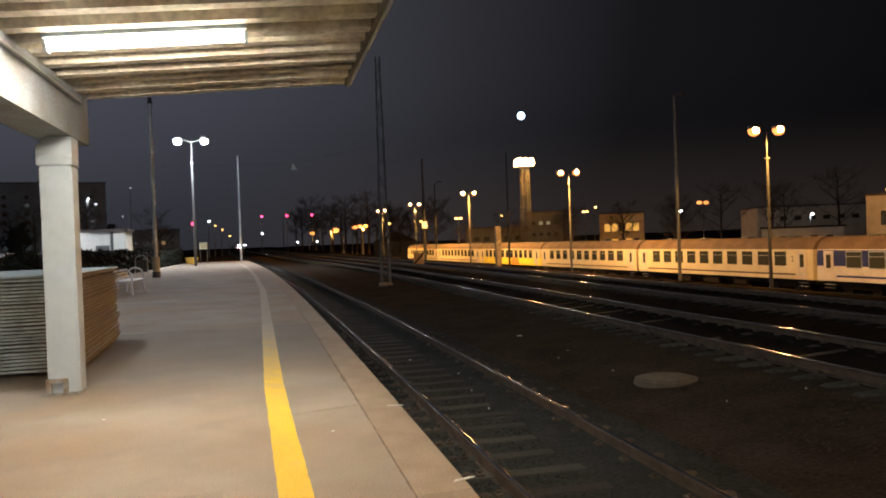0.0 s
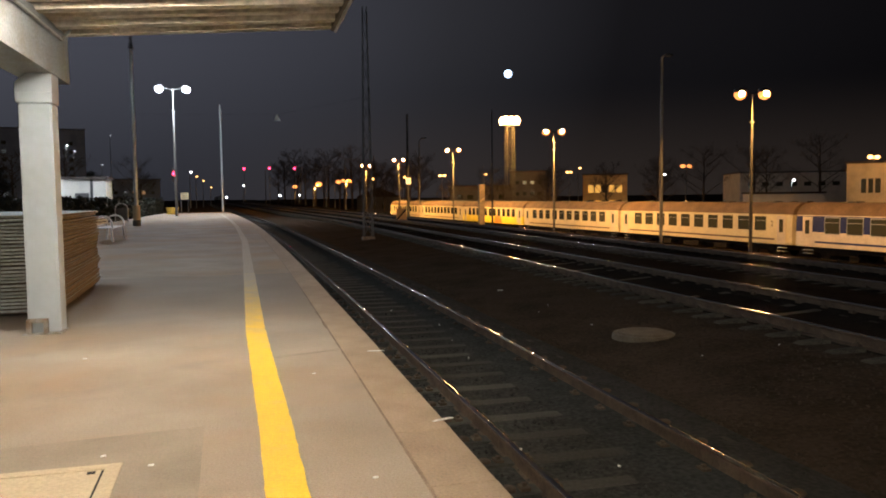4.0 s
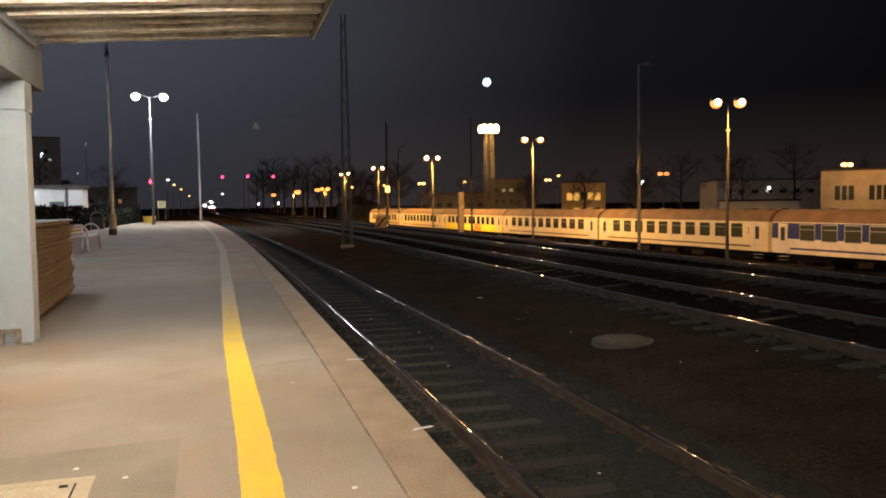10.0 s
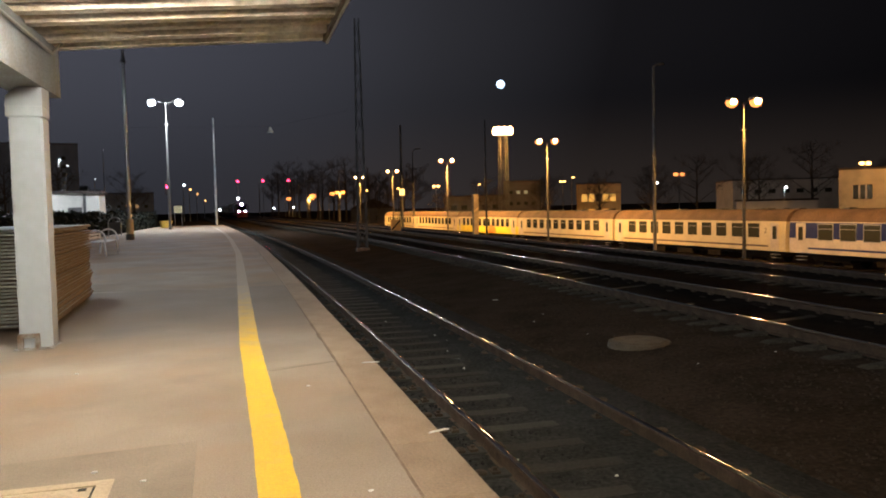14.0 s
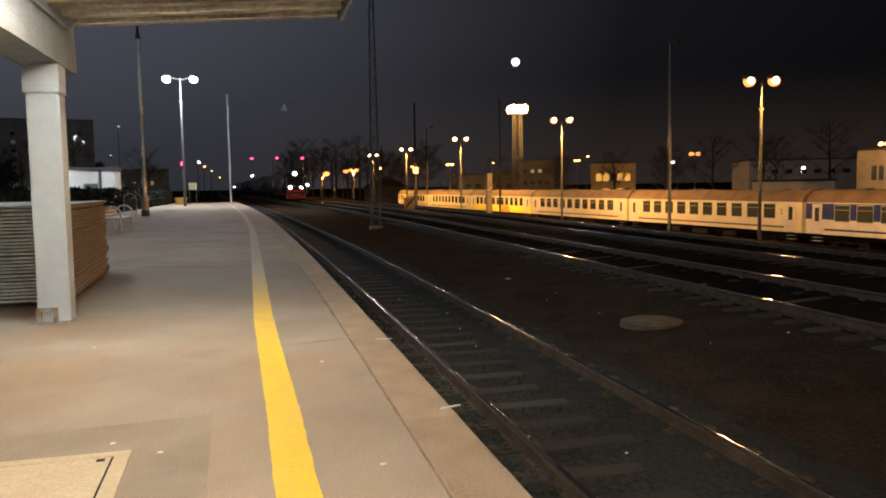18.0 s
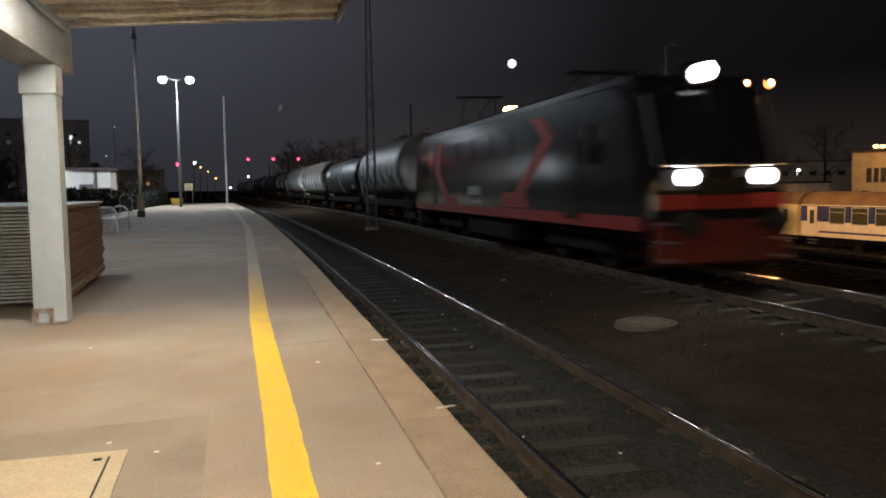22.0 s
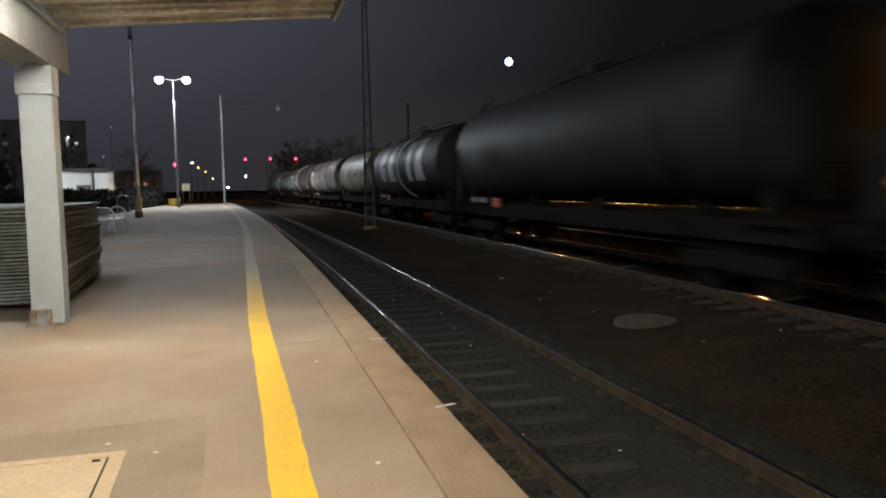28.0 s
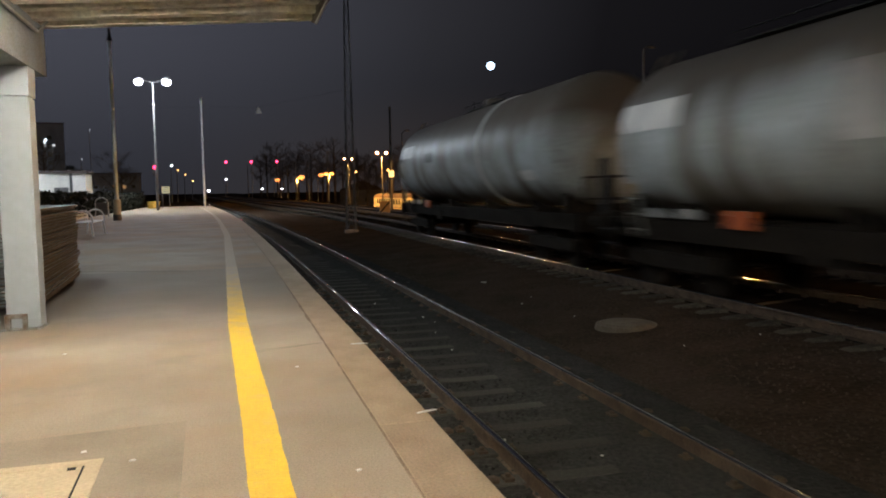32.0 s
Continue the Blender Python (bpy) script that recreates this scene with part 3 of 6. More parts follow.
post = None
for py in (10.12, 3.1, -3.9, -10.9):
    if post is None:
        post = thing("canopy_post", "white painted square steel canopy post with a chipped foot", "post", "canopy posts", at=pose(-2.365, py, 0))
        bm = B()
        prism(bm, [(-0.178, -0.15), (0.178, -0.15), (0.178, 0.17), (-0.178, 0.17)], 0.0, 2.66, "z")
        bmesh.ops.bevel(bm, geom=bm.edges[:], offset=0.018, segments=2, affect="EDGES")
        part("shaft", bm, WHITE_PAINT, post)
        bm = B()
        box(bm, -0.205, 0.19, -0.165, 0.18, 2.66, 2.78, 0.015), prism(bm, [(-0.205, 2.78), (0.19, 2.78), (0.19, 2.995), (-0.06, 2.995), (-0.19, 2.9)], -0.165, 0.18, "y")
        part("capital", bm, WHITE_PAINT, post)
        bm = B()
        box(bm, -0.185, -0.125, -0.21, -0.151, 0.0, 0.17, 0.008), box(bm, 0.0, 0.05, -0.21, -0.151, 0.0, 0.17, 0.008)
        box(bm, -0.185, 0.05, -0.20, -0.151, 0.13, 0.18, 0.008), box(bm, -0.22, 0.2, -0.24, 0.2, 0.0, 0.012, 0.003)
        part("foot_bracket", bm, FOOT, post, "chipped foot bracket")
    else:
        copy_thing(post, pose(-2.365, py, 0))

fix = None
for tx, ty in TUBES:
    if fix is None:
        fix = thing("fluorescent_fitting", "lit fluorescent tube fitting under the canopy ribs", "ceiling light", "canopy lights", at=pose(tx, ty, 3.655, 0, -3.8, 0))
        bm = B()
        box(bm, -0.9, 0.9, -0.10, 0.10, -0.03, 0.05, 0.012)
        part("housing", bm, WHITE_PAINT, fix)
        bm = B()
        rod(bm, (-0.86, 0, -0.075), (0.86, 0, -0.075), 0.048, seg=16)
        part("tube_cover", bm, TUBE_GLASS, fix, "glowing tube cover")
        bm = B()
        box(bm, -0.90, -0.865, -0.07, 0.07, -0.145, -0.03, 0.01)
        part("end_cap", bm, WHITE_PAINT, fix)
        bm = B()
        box(bm, 0.865, 0.90, -0.07, 0.07, -0.145, -0.03, 0.01)
        part("end_cap", bm, WHITE_PAINT, fix)
    else:
        copy_thing(fix, pose(tx, ty, 3.655, 0, -3.8, 0))

# ---- things on the platform ----------------------------------------------------
# stacked fence panels
stack = thing("fence_panel_stack", "tall stack of flat grey-framed fence panels on the platform, sides coloured brown as under sodium light", "fence panels", at=pose(-2.52, 11.45, 0, 0, 0, 3.2))
rs = random.Random(11)
z = 0.07
for yy in (0.5, 2.1, 3.7):
    bm = B()
    box(bm, -2.2, -0.05, yy - 0.06, yy + 0.06, 0.0, 0.07, 0.008)
    part("bearer", bm, SODIUM_TINT_EDGE, stack)
for i in range(27):
    dx, dy = rs.uniform(-0.03, 0.02), rs.uniform(-0.05, 0.05)
    bm = B()
    x0, x1, y0, y1 = -2.25 + dx, dx, dy, 4.25 + dy
    t = 0.021
    rod(bm, (x0, y0, z + t), (x1, y0, z + t), t * 0.9, seg=6), rod(bm, (x0, y1, z + t), (x1, y1, z + t), t * 0.9, seg=6)
    rod(bm, (x0, y0, z + t), (x0, y1, z + t), t * 0.9, seg=6), rod(bm, (x1, y0, z + t), (x1, y1, z + t), t * 0.9, seg=6)
    panel = part("panel_frame", bm, GREY_EDGE, stack)
    # brown of the side holds the orange lamplight that falls on it
    bm = B()
    box(bm, x1 + 0.012, x1 + 0.0215, y0 + 0.03, y1 - 0.02, z + 0.006, z + 0.034)
    part("side_edge", bm, SODIUM_TINT_EDGE, panel)
    bm = B()
    box(bm, x0 + 0.02, x1 - 0.012, y0 + 0.012, y1 - 0.02, z + 0.008, z + 0.036)
    part("panel_sheet", bm, GREY_EDGE if i > 25 else SODIUM_TINT_EDGE, panel)
    bm = B()
    box(bm, x0 + 0.02, x1 - 0.02, y0 - 0.004, y0 + 0.010, z + 0.006, z + 0.038)
    part("front_edge", bm, GREY_EDGE, panel)
    z += 0.0465 if i % 6 else 0.055

# bench
BENCH_PAINT = mat("pale_bench_paint", (0.72, 0.74, 0.74), 0.5, vary=0.2, scale=4, fine=30, bump=0.1)
bench = thing("bench", "pale metal platform bench with curved arm rails", "bench", at=pose(-5.3, 32.8, 0, 0, 0, 90) @ Matrix.Scale(1.12, 4))
for bx in (-1.25, 1.25):
    bm = B()
    rod(bm, (bx, -0.3, 0), (bx, -0.25, 0.46), 0.032), rod(bm, (bx, 0.3, 0), (bx, 0.25, 0.46), 0.032)
    prev = None
    for k in range(9):
        a = math.pi * k / 8
        p = Vector((bx, -0.3 * math.cos(a), 0.46 + 0.40 * math.sin(a) ** 0.7))
        if prev is not None:
            rod(bm, prev, p, 0.03, seg=8)
        prev = p
    part("leg_frame", bm, BENCH_PAINT, bench)
for k in range(6):
    bm = B()
    box(bm, -1.35, 1.35, -0.28 + k * 0.095, -0.195 + k * 0.095, 0.455, 0.48, 0.006)
    part("seat_slat", bm, BENCH_PAINT, bench)
for k in range(3):
    bm = B()
    box(bm, -1.35, 1.35, 0.25 + k * 0.02, 0.275 + k * 0.02, 0.56 + k * 0.1, 0.64 + k * 0.1, 0.006)
    part("back_slat", bm, BENCH_PAINT, bench)
# hoop
hoop = thing("metal_hoop", "grey bent-tube metal hoop fixed to the platform", "hoop", at=pose(-8.9, 60.3, 0) @ Matrix.Scale(1.32, 4))
bm = B()
prev = None
for k in range(13):
    a = math.pi * k / 12
    p = Vector((-0.32 * math.cos(a), 0, 0.72 + 0.3 * math.sin(a)))
    if prev is not None:
        rod(bm, prev, p, 0.03, seg=8)
    prev = p
rod(bm, (-0.32, 0, 0), (-0.32, 0, 0.73), 0.03, seg=8), rod(bm, (0.32, 0, 0), (0.32, 0, 0.73), 0.03, seg=8)
part("tube", bm, STEEL, hoop, smooth=True)
bm = B()
box(bm, -0.28, 0.28, -0.01, 0.01, 0.1, 0.75)
part("infill_plate", bm, DARK_STEEL, hoop)


def tall_pole(name, label, x, y, z0, h, r0=0.12, r1=0.07, base=None, tip=None, lean=0.0, paint=None):
    p = thing(name, label, "pole", at=pose(x, y, z0, 0, lean, 0))
    bm = B()
    rod(bm, (0, 0, 0), (0, 0, h * 0.55), r0, (r0 + r1) / 2, 12), rod(bm, (0, 0, h * 0.55), (0, 0, h), (r0 + r1) / 2, r1, 12)
    part("shaft", bm, paint or POLE, p, smooth=True)
    if base:
        bm = B()
        rod(bm, (0, 0, 0), (0, 0, 0.36), base, base * 0.95, 14)
        part("foundation", bm, DARK_STEEL, p, "dark painted foot band")
        bm = B()
        rod(bm, (0, 0, 0.36), (0, 0, 1.26), base * 0.9, base * 0.85, 14)
        part("sleeve", bm, HATCH, p, "pale concrete sleeve")
    if tip:
        bm = B()
        rod(bm, (0, 0, h), (0, 0, h + 0.45), r1 * 1.9, r1, 12), rod(bm, (0, 0, h + 0.45), (0, 0, h + 1.05), r1 * 0.95, r1 * 0.8, 12)
        part("tip", bm, CHROME, p, "bright tapered metal tip", smooth=True)
    return p


UPRIGHT = mat("galvanised_upright", (0.62, 0.64, 0.66), 0.34, 0.9, vary=0.3, scale=1.2, fine=20, spec=0.3)
tall_pole("light_pole", "tall grey tapered pole in a concrete sleeve on the platform", -6.62, 50.6, 0, 10.5, 0.125, 0.095, base=0.245, tip=True, paint=UPRIGHT)
tall_pole("pole", "slim pale steel pole at the platform end", -3.3, 104.0, -0.62, 14.0, 0.13, 0.10, paint=POLE_LIGHT)


def double_lamp(name, label, x, y, z0, h, arm, color, watts, glass_mat, group, lamp=True, turn=0.0, r=0.09):
    p = thing(name, label, "street lamp", group, at=pose(x, y, z0, 0, 0, turn))
    bm = B()
    rod(bm, (0, 0, 0), (0, 0, h * 0.82), r * 1.5, r, 12), rod(bm, (0, 0, h * 0.82), (0, 0, h * 0.83), r * 2.2, r * 2.2, 12), rod(bm, (0, 0, h * 0.83), (0, 0, h), r * 0.5, r * 0.35, 12)
    part("shaft", bm, LAMP_POST, p, smooth=True)
    for sgn in (-1, 1):
        bm = B()
        rod(bm, (0, 0, h - 0.12), (sgn * (arm - 0.3), 0, h + 0.16), 0.03, seg=8)
        a = part("arm", bm, BLACK, p)
        bm = B()
        ball(bm, (sgn * arm, 0, h + 0.20), 0.40, 0.32, 0.20)
        part("lamp_head", bm, DARK_STEEL, a, smooth=True)
        bm = B()
        ball(bm, (sgn * arm, 0, h), 0.36, 0.34, 0.34)
        part("glass_bowl", bm, glass_mat, a, "glowing lamp bowl", smooth=True)
        # the oversized orange bowl round this lens stands in for the lamp's halo
        if glass_mat is SODIUM_HALO:
            bm = B()
            ball(bm, (sgn * arm, 0, h), 0.31, 0.360, 0.29)
            part("burner_lens", bm, SODIUM_LENS, a, "bright lens of the lamp", smooth=True)
    if lamp:
        m = pose(x, y, z0, 0, 0, turn)
        q = m @ Vector((0, -0.9 if color is SODIUM else -1.8, h - 0.60))
        if color is SODIUM:
            spot_lamp(name + "_light", q.x, q.y, q.z, watts, color, 172, 0.12, 0.4)
        else:
            point_lamp(name + "_light", q.x, q.y, q.z, watts, color, 0.4)
    return p


# platform lamp with two white heads
double_lamp("platform_lamp", "twin-headed lamp post with cold white light on the platform", -6.83, 80.0, 0, 12.1, 1.25, COOL, 5500, WHITE_GLASS, "", turn=0)
double_lamp("platform_lamp", "twin-headed lamp post with cold white light beside the canopy", -6.9, 20.3, 0, 12.1, 1.25, COOL, 900, WHITE_GLASS, "", turn=0)
# added lamp, never in view: brightens the wagon ends that face the camera
double_lamp("platform_lamp", "unseen twin-headed lamp post added behind the camera to light the wagon ends", -6.9, -39.4, 0, 12.1, 1.25, COOL, 4000, WHITE_GLASS, "", turn=0)
# planter beside it
pl = thing("planter", "yellow tub planter at the foot of a mast", "planter", at=pose(-8.3, 92.0, 0))
bm = B()
rod(bm, (0, 0, 0), (0, 0, 0.75), 0.55, 0.72, 8)
part("tub", bm, PLANTER, pl)
bm = B()
rod(bm, (0, 0, 0.70), (0, 0, 0.757), 0.64, 0.64, 8)
part("soil", bm, GROUND, pl)


def red_signal(x, y, z0, zl, label, r=0.16, lean=0.0):
    s = thing("railway_signal", label, "railway signal", "red signals", at=pose(x, y, z0))
    h = zl - z0
    bm = B()
    rod(bm, (0, 0.1, 0), (0, 0.1, h + 0.5), 0.09, 0.07)
    part("mast", bm, DARK_STEEL, s)
    bm = B()
    box(bm, -0.3, 0.3, -0.06, 0.06, h - 0.9, h + 0.6, 0.05)
    part("signal_plate", bm, BLACK, s)
    bm = B()
    rod(bm, (0, -0.08, h), (0, -0.16, h), r, r, 16)
    part("red_lens", bm, RED_GLASS, s, "glowing red lens")
    bm = B()
    prism(bm, [(-0.22, h + 0.20), (0.22, h + 0.20), (0.26, h + 0.05), (0.24, h + 0.24), (-0.24, h + 0.24), (-0.26, h + 0.05)], -0.42, -0.08, "y")
    part("hood", bm, BLACK, s)
    return s


red_signal(-7.82, 90.6, 0, 4.42, "railway signal showing red on a dark mast by the platform end", 0.2)
for sx, sy, sz in ((-1.7, 312, 13.2), (7.65, 309.6, 13.2), (17.0, 307.2, 13.1)):
    red_signal(sx, sy, -0.6, sz, "distant railway signal showing red on a tall mast", 0.42)
NOTICE = mat("cream_notice", (0.62, 0.55, 0.30), 0.7, vary=0.2, scale=3)
# notice box near the platform end
nb = thing("notice_board", "small pale notice board on two dark legs", "notice board", at=pose(-7.05, 93.0, 0))
bm = B()
box(bm, -0.42, 0.42, -0.05, 0.05, 1.60, 2.36, 0.02)
part("panel", bm, NOTICE, nb)
for lx in (-0.38, 0.38):
    bm = B()
    rod(bm, (lx, 0.03, 0), (lx, 0.03, 1.56), 0.04, seg=8)
    part("leg", bm, DARK_STEEL, nb)
for k in range(3):
    bm = B()
    box(bm, -0.3, 0.3, -0.056, -0.052, 1.75 + k * 0.22, 1.83 + k * 0.22)
    part("text_bar", bm, MARK_GREY, nb)

# ---- tracks --------------------------------------------------------------------
RAIL_PROFILE = [(-0.07, -0.17), (0.07, -0.17), (0.07, -0.158), (0.012, -0.14), (0.010, -0.05), (0.033, -0.038), (0.032, -0.024), (0.0256, -0.0128), (-0.0256, -0.0128), (-0.032, -0.024), (-0.033, -0.038), (-0.010, -0.05), (-0.012, -0.14), (-0.07, -0.158)]
HEAD_PROFILE = [(-0.0255, -0.0135), (0.0255, -0.0135), (0.0252, -0.0090), (0.0225, -0.0040), (0.0180, -0.0014), (0.0090, -0.0004), (0.0, 0.0), (-0.0090, -0.0004), (-0.0180, -0.0014), (-0.0225, -0.0040), (-0.0252, -0.0090)]


def sleeper_mesh(material):
    bm = B()
    prism(bm, [(-1.30, -0.20), (1.30, -0.20), (1.29, -0.02), (1.22, 0.0), (0.55, 0.0), (0.35, -0.008), (-0.35, -0.008), (-0.55, 0.0), (-1.22, 0.0), (-1.29, -0.02)], -0.145, 0.145, "y")
    for v in bm.verts:
        if v.co.z > -0.1:
            v.co.y *= 0.60
    me = bpy.data.meshes.new("sleeper")
    bm.to_mesh(me)
    bm.free()
    me.materials.append(material)
    return me


SLEEPERS = {m: sleeper_mesh(m) for m in (SLEEPER, SLEEPER_PALE)}


CANT = 0.085


def lay_track(name, label, fx, z, y0, y1, near0, near1, sink=0.0, concrete=SLEEPER, half_gauge=0.7125, cant=0.0):
    """Rails, sleepers and fastenings along x = fx(y); cant lifts the right-hand rail."""
    lean = -math.degrees(math.atan2(cant, 2 * half_gauge))
    tr = tagged(new(name), label, "railway track", kind="structure")
    ys = steps(y0, y1)
    for off in (-half_gauge, half_gauge):
        zr = z + (cant if off > 0 else 0.0)
        bm = B()
        sweep(bm, RAIL_PROFILE, fx, zr, ys, off)
        r = part("rail", bm, RAIL_RUST, tr)
        bm = B()
        sweep(bm, HEAD_PROFILE, fx, zr, ys, off)
        part("running_surface", bm, RAIL_HEAD, r, "polished steel running surface", smooth=True)
    rr = random.Random(int(name[-1]))
    y = near0
    k = 0
    verts, faces = [], []
    clips_v, clips_f = [], []

    def brick(vl, fl, x0, x1, ya, yb, z0, z1):
        i = len(vl)
        vl += [(x0, ya, z0), (x1, ya, z0), (x1, yb, z0), (x0, yb, z0), (x0, ya, z1), (x1, ya, z1), (x1, yb, z1), (x0, yb, z1)]
        fl += [(i, i + 3, i + 2, i + 1), (i + 4, i + 5, i + 6, i + 7), (i, i + 1, i + 5, i + 4), (i + 1, i + 2, i + 6, i + 5), (i + 2, i + 3, i + 7, i + 6), (i + 3, i, i + 4, i + 7)]

    def stud(x, yc, z0, rad, tall):
        i, m = len(clips_v), 8
        for q, zz in ((rad, z0), (rad, z0 + tall * 0.6), (rad * 0.55, z0 + tall)):
            clips_v.extend((x + q * math.cos(a * math.tau / m), yc + q * math.sin(a * math.tau / m), zz) for a in range(m))
        for lv in (0, m):
            clips_f.extend((i + lv + a, i + lv + (a + 1) % m, i + lv + m + (a + 1) % m, i + lv + m + a) for a in range(m))
        clips_f.append(tuple(i + 2 * m + a for a in range(m)))

    while y < near1:
        ang = math.degrees(math.atan2(fx(y - 0.5) - fx(y + 0.5), 1))
        share("sleeper", SLEEPERS[concrete], tr, pose(fx(y) + rr.uniform(-0.03, 0.03), y, z + cant / 2 - 0.130 - sink + rr.uniform(-0.006, 0.004), 0, lean, ang + rr.uniform(-0.5, 0.5)))
        for off in (-half_gauge, half_gauge):
            zr = z + (cant if off > 0 else 0.0)
            for sd in (-0.12, 0.12):
                x = fx(y) + off + sd
                brick(clips_v, clips_f, x - 0.035, x + 0.035, y - 0.05, y + 0.05, zr - 0.135, zr - 0.108)
                brick(clips_v, clips_f, x - 0.016, x + 0.016, y - 0.016, y + 0.016, zr - 0.108, zr - 0.085)
            if near0 < 1.8 and y < 30:
                stud(fx(y) + off + (-0.235 if off < 0 else 0.235), y, zr - 0.135, 0.056, 0.036)
        y += 0.6
        k += 1
    while y < min(y1, 320):
        brick(verts, faces, fx(y) - 1.3, fx(y) + 1.3, y - 0.13, y + 0.13, z - 0.36, z + cant / 2 - 0.133 - sink)
        y += 0.6
    y = near0 - 0.6
    while y > max(y0, -120):
        brick(verts, faces, fx(y) - 1.3, fx(y) + 1.3, y - 0.13, y + 0.13, z - 0.36, z + cant / 2 - 0.133 - sink)
        y -= 0.6
    for nm, vl, fl, mt in (("far_sleepers", verts, faces, concrete), ("rail_clips", clips_v, clips_f, RAIL_RUST)):
        me = bpy.data.meshes.new(nm)
        me.from_pydata(vl, [], fl)
        me.materials.append(mt)
        ob = new(nm, me)
        ob.parent = tr
        ob["kind"] = "stuff"
    return tr


lay_track("track_1", "platform track with polished rails on dark concrete sleepers", lambda y: 2.672 + bend_near(y), RAIL_NEAR, -300, 620, 1.6, 62)
# grey ballast bed of the platform track
bm = B()
sweep(bm, [(-1.5, -0.23), (1.55, -0.23), (1.44, -0.160), (1.22, -0.128), (1.00, -0.122), (0.88, -0.130), (0.66, -0.128), (0.42, -0.122), (0.20, -0.139), (-0.10, -0.147), (-0.62, -0.149), (-0.84, -0.146), (-1.15, -0.150), (-1.38, -0.172)], lambda y: 2.672 + bend_near(y), RAIL_NEAR, steps(-60, 320))
tagged(part("ballast_bed", bm, TRACKBED), "dark grey ballast bed of the platform track", "ballast", kind="structure")
lay_track("track_2", "through track with polished rails on half-buried sleepers", main_x, RAIL_MAIN, -300, 700, 2.18, 60, 0.016, SLEEPER_PALE, 0.7525, CANT)
lay_track("track_3", "siding track with shining rails in dark ballast", third_x, RAIL_THIRD, -200, 500, 8.0, 50, 0.022, SLEEPER_PALE, 0.7525, CANT)


# near-black ballast that buries the sleepers of the through track and the siding
for nm, fx_t, z_t, y_t in (("through track", main_x, RAIL_MAIN, 320), ("siding", third_x, RAIL_THIRD, 320)):
    bm = B()
    sweep(bm, [(-0.82, -0.30), (1.62, -0.26), (1.46, -0.05), (1.25, -0.012), (0.62, -0.050), (0.48, -0.081), (0.0, -0.108), (-0.48, -0.136), (-0.62, -0.128), (-0.82, -0.160)], fx_t, z_t, steps(-60, y_t))
    tagged(part("ballast_bed", bm, BLACK_GROUND), "blackened ballast bed of the %s" % nm, "ballast", kind="structure")


def yard_track(name, off, z):
    def fx(y):
        s = (y - YARD_RIGHT.y * (42.6 + off)) / YARD_DIR.y
        return yard(s, off).x
    return lay_track(name, "carriage siding in dark ballast", fx, z, -60, 300, 40, 42, 0.05)


yard_track("track_4", 0.0, -3.20)

# loose ballast stones round the near tracks
rb = random.Random(3)
loose = {"grey": ([], []), "brown": ([], [])}
ICO = [(0, 0, 1), (0.9, 0, 0.1), (0.28, 0.85, 0.1), (-0.72, 0.52, 0.1), (-0.72, -0.52, 0.1), (0.28, -0.85, 0.1), (0, 0, -0.6)]
ICF = [(0, 1, 2), (0, 2, 3), (0, 3, 4), (0, 4, 5), (0, 5, 1), (6, 2, 1), (6, 3, 2), (6, 4, 3), (6, 5, 4), (6, 1, 5)]
for i in range(16000):
    if i < 11000:
        y = 2.5 + 18 * rb.random() ** 1.5
        x = 1.2 + 3.2 * rb.random() + bend_near(y)
        zz = -0.556 if abs(x - 2.672 - bend_near(y)) < 1.3 else -0.615
    else:
        y = 3.5 + 22 * rb.random() ** 1.4
        x = rb.uniform(4.3, 7.6)
        zz = ground_z(x) - 0.005
    if i < 11000 and (y - 1.6 + 0.16) % 0.6 < 0.32 and zz > -0.6:
        continue
    s = (rb.uniform(0.010, 0.022) if i % 9 else rb.uniform(0.02, 0.032)) if i < 11000 else (rb.uniform(0.008, 0.020) if i % 9 else rb.uniform(0.018, 0.032))
    a = rb.uniform(0, 6.28)
    ca, sa = math.cos(a), math.sin(a)
    verts, faces = loose["grey" if zz > -0.6 and i < 11000 else "brown"]
    o = len(verts)
    for px, py, pz in ICO:
        px, py, pz = px * s * rb.uniform(0.7, 1.3), py * s * rb.uniform(0.7, 1.3), pz * s * rb.uniform(0.6, 1.1)
        verts.append((x + px * ca - py * sa, y + px * sa + py * ca, zz + s * 0.35 + pz))
    faces += [tuple(o + q for q in f) for f in ICF]
for tone, mt in (("grey", STONES_GREY), ("brown", STONES)):
    me = bpy.data.meshes.new("ballast_stones")
    me.from_pydata(*[loose[tone][0], [], loose[tone][1]])
    me.materials.append(mt)
    tagged(new("ballast_stones", me), "dark %s loose ballast stones between the tracks" % tone, "ballast", kind="stuff")

COVER = mat("weathered_cover_concrete", (0.125, 0.112, 0.088), 0.9, vary=0.35, scale=5, fine=45, bump=0.3, dirt=(0.075, 0.064, 0.05), spec=0.1)
# manhole cover between the tracks
mh = thing("manhole_cover", "round grey concrete manhole cover between the tracks", "manhole", at=pose(5.50, 10.37, -0.515))
bm = B()
rod(bm, (0, 0, -0.1), (0, 0, 0.045), 0.47, 0.44, 28)
part("ring", bm, COVER, mh)
bm = B()
rod(bm, (0, 0, 0.04), (0, 0, 0.068), 0.39, 0.36, 28)
part("lid", bm, COVER, mh)
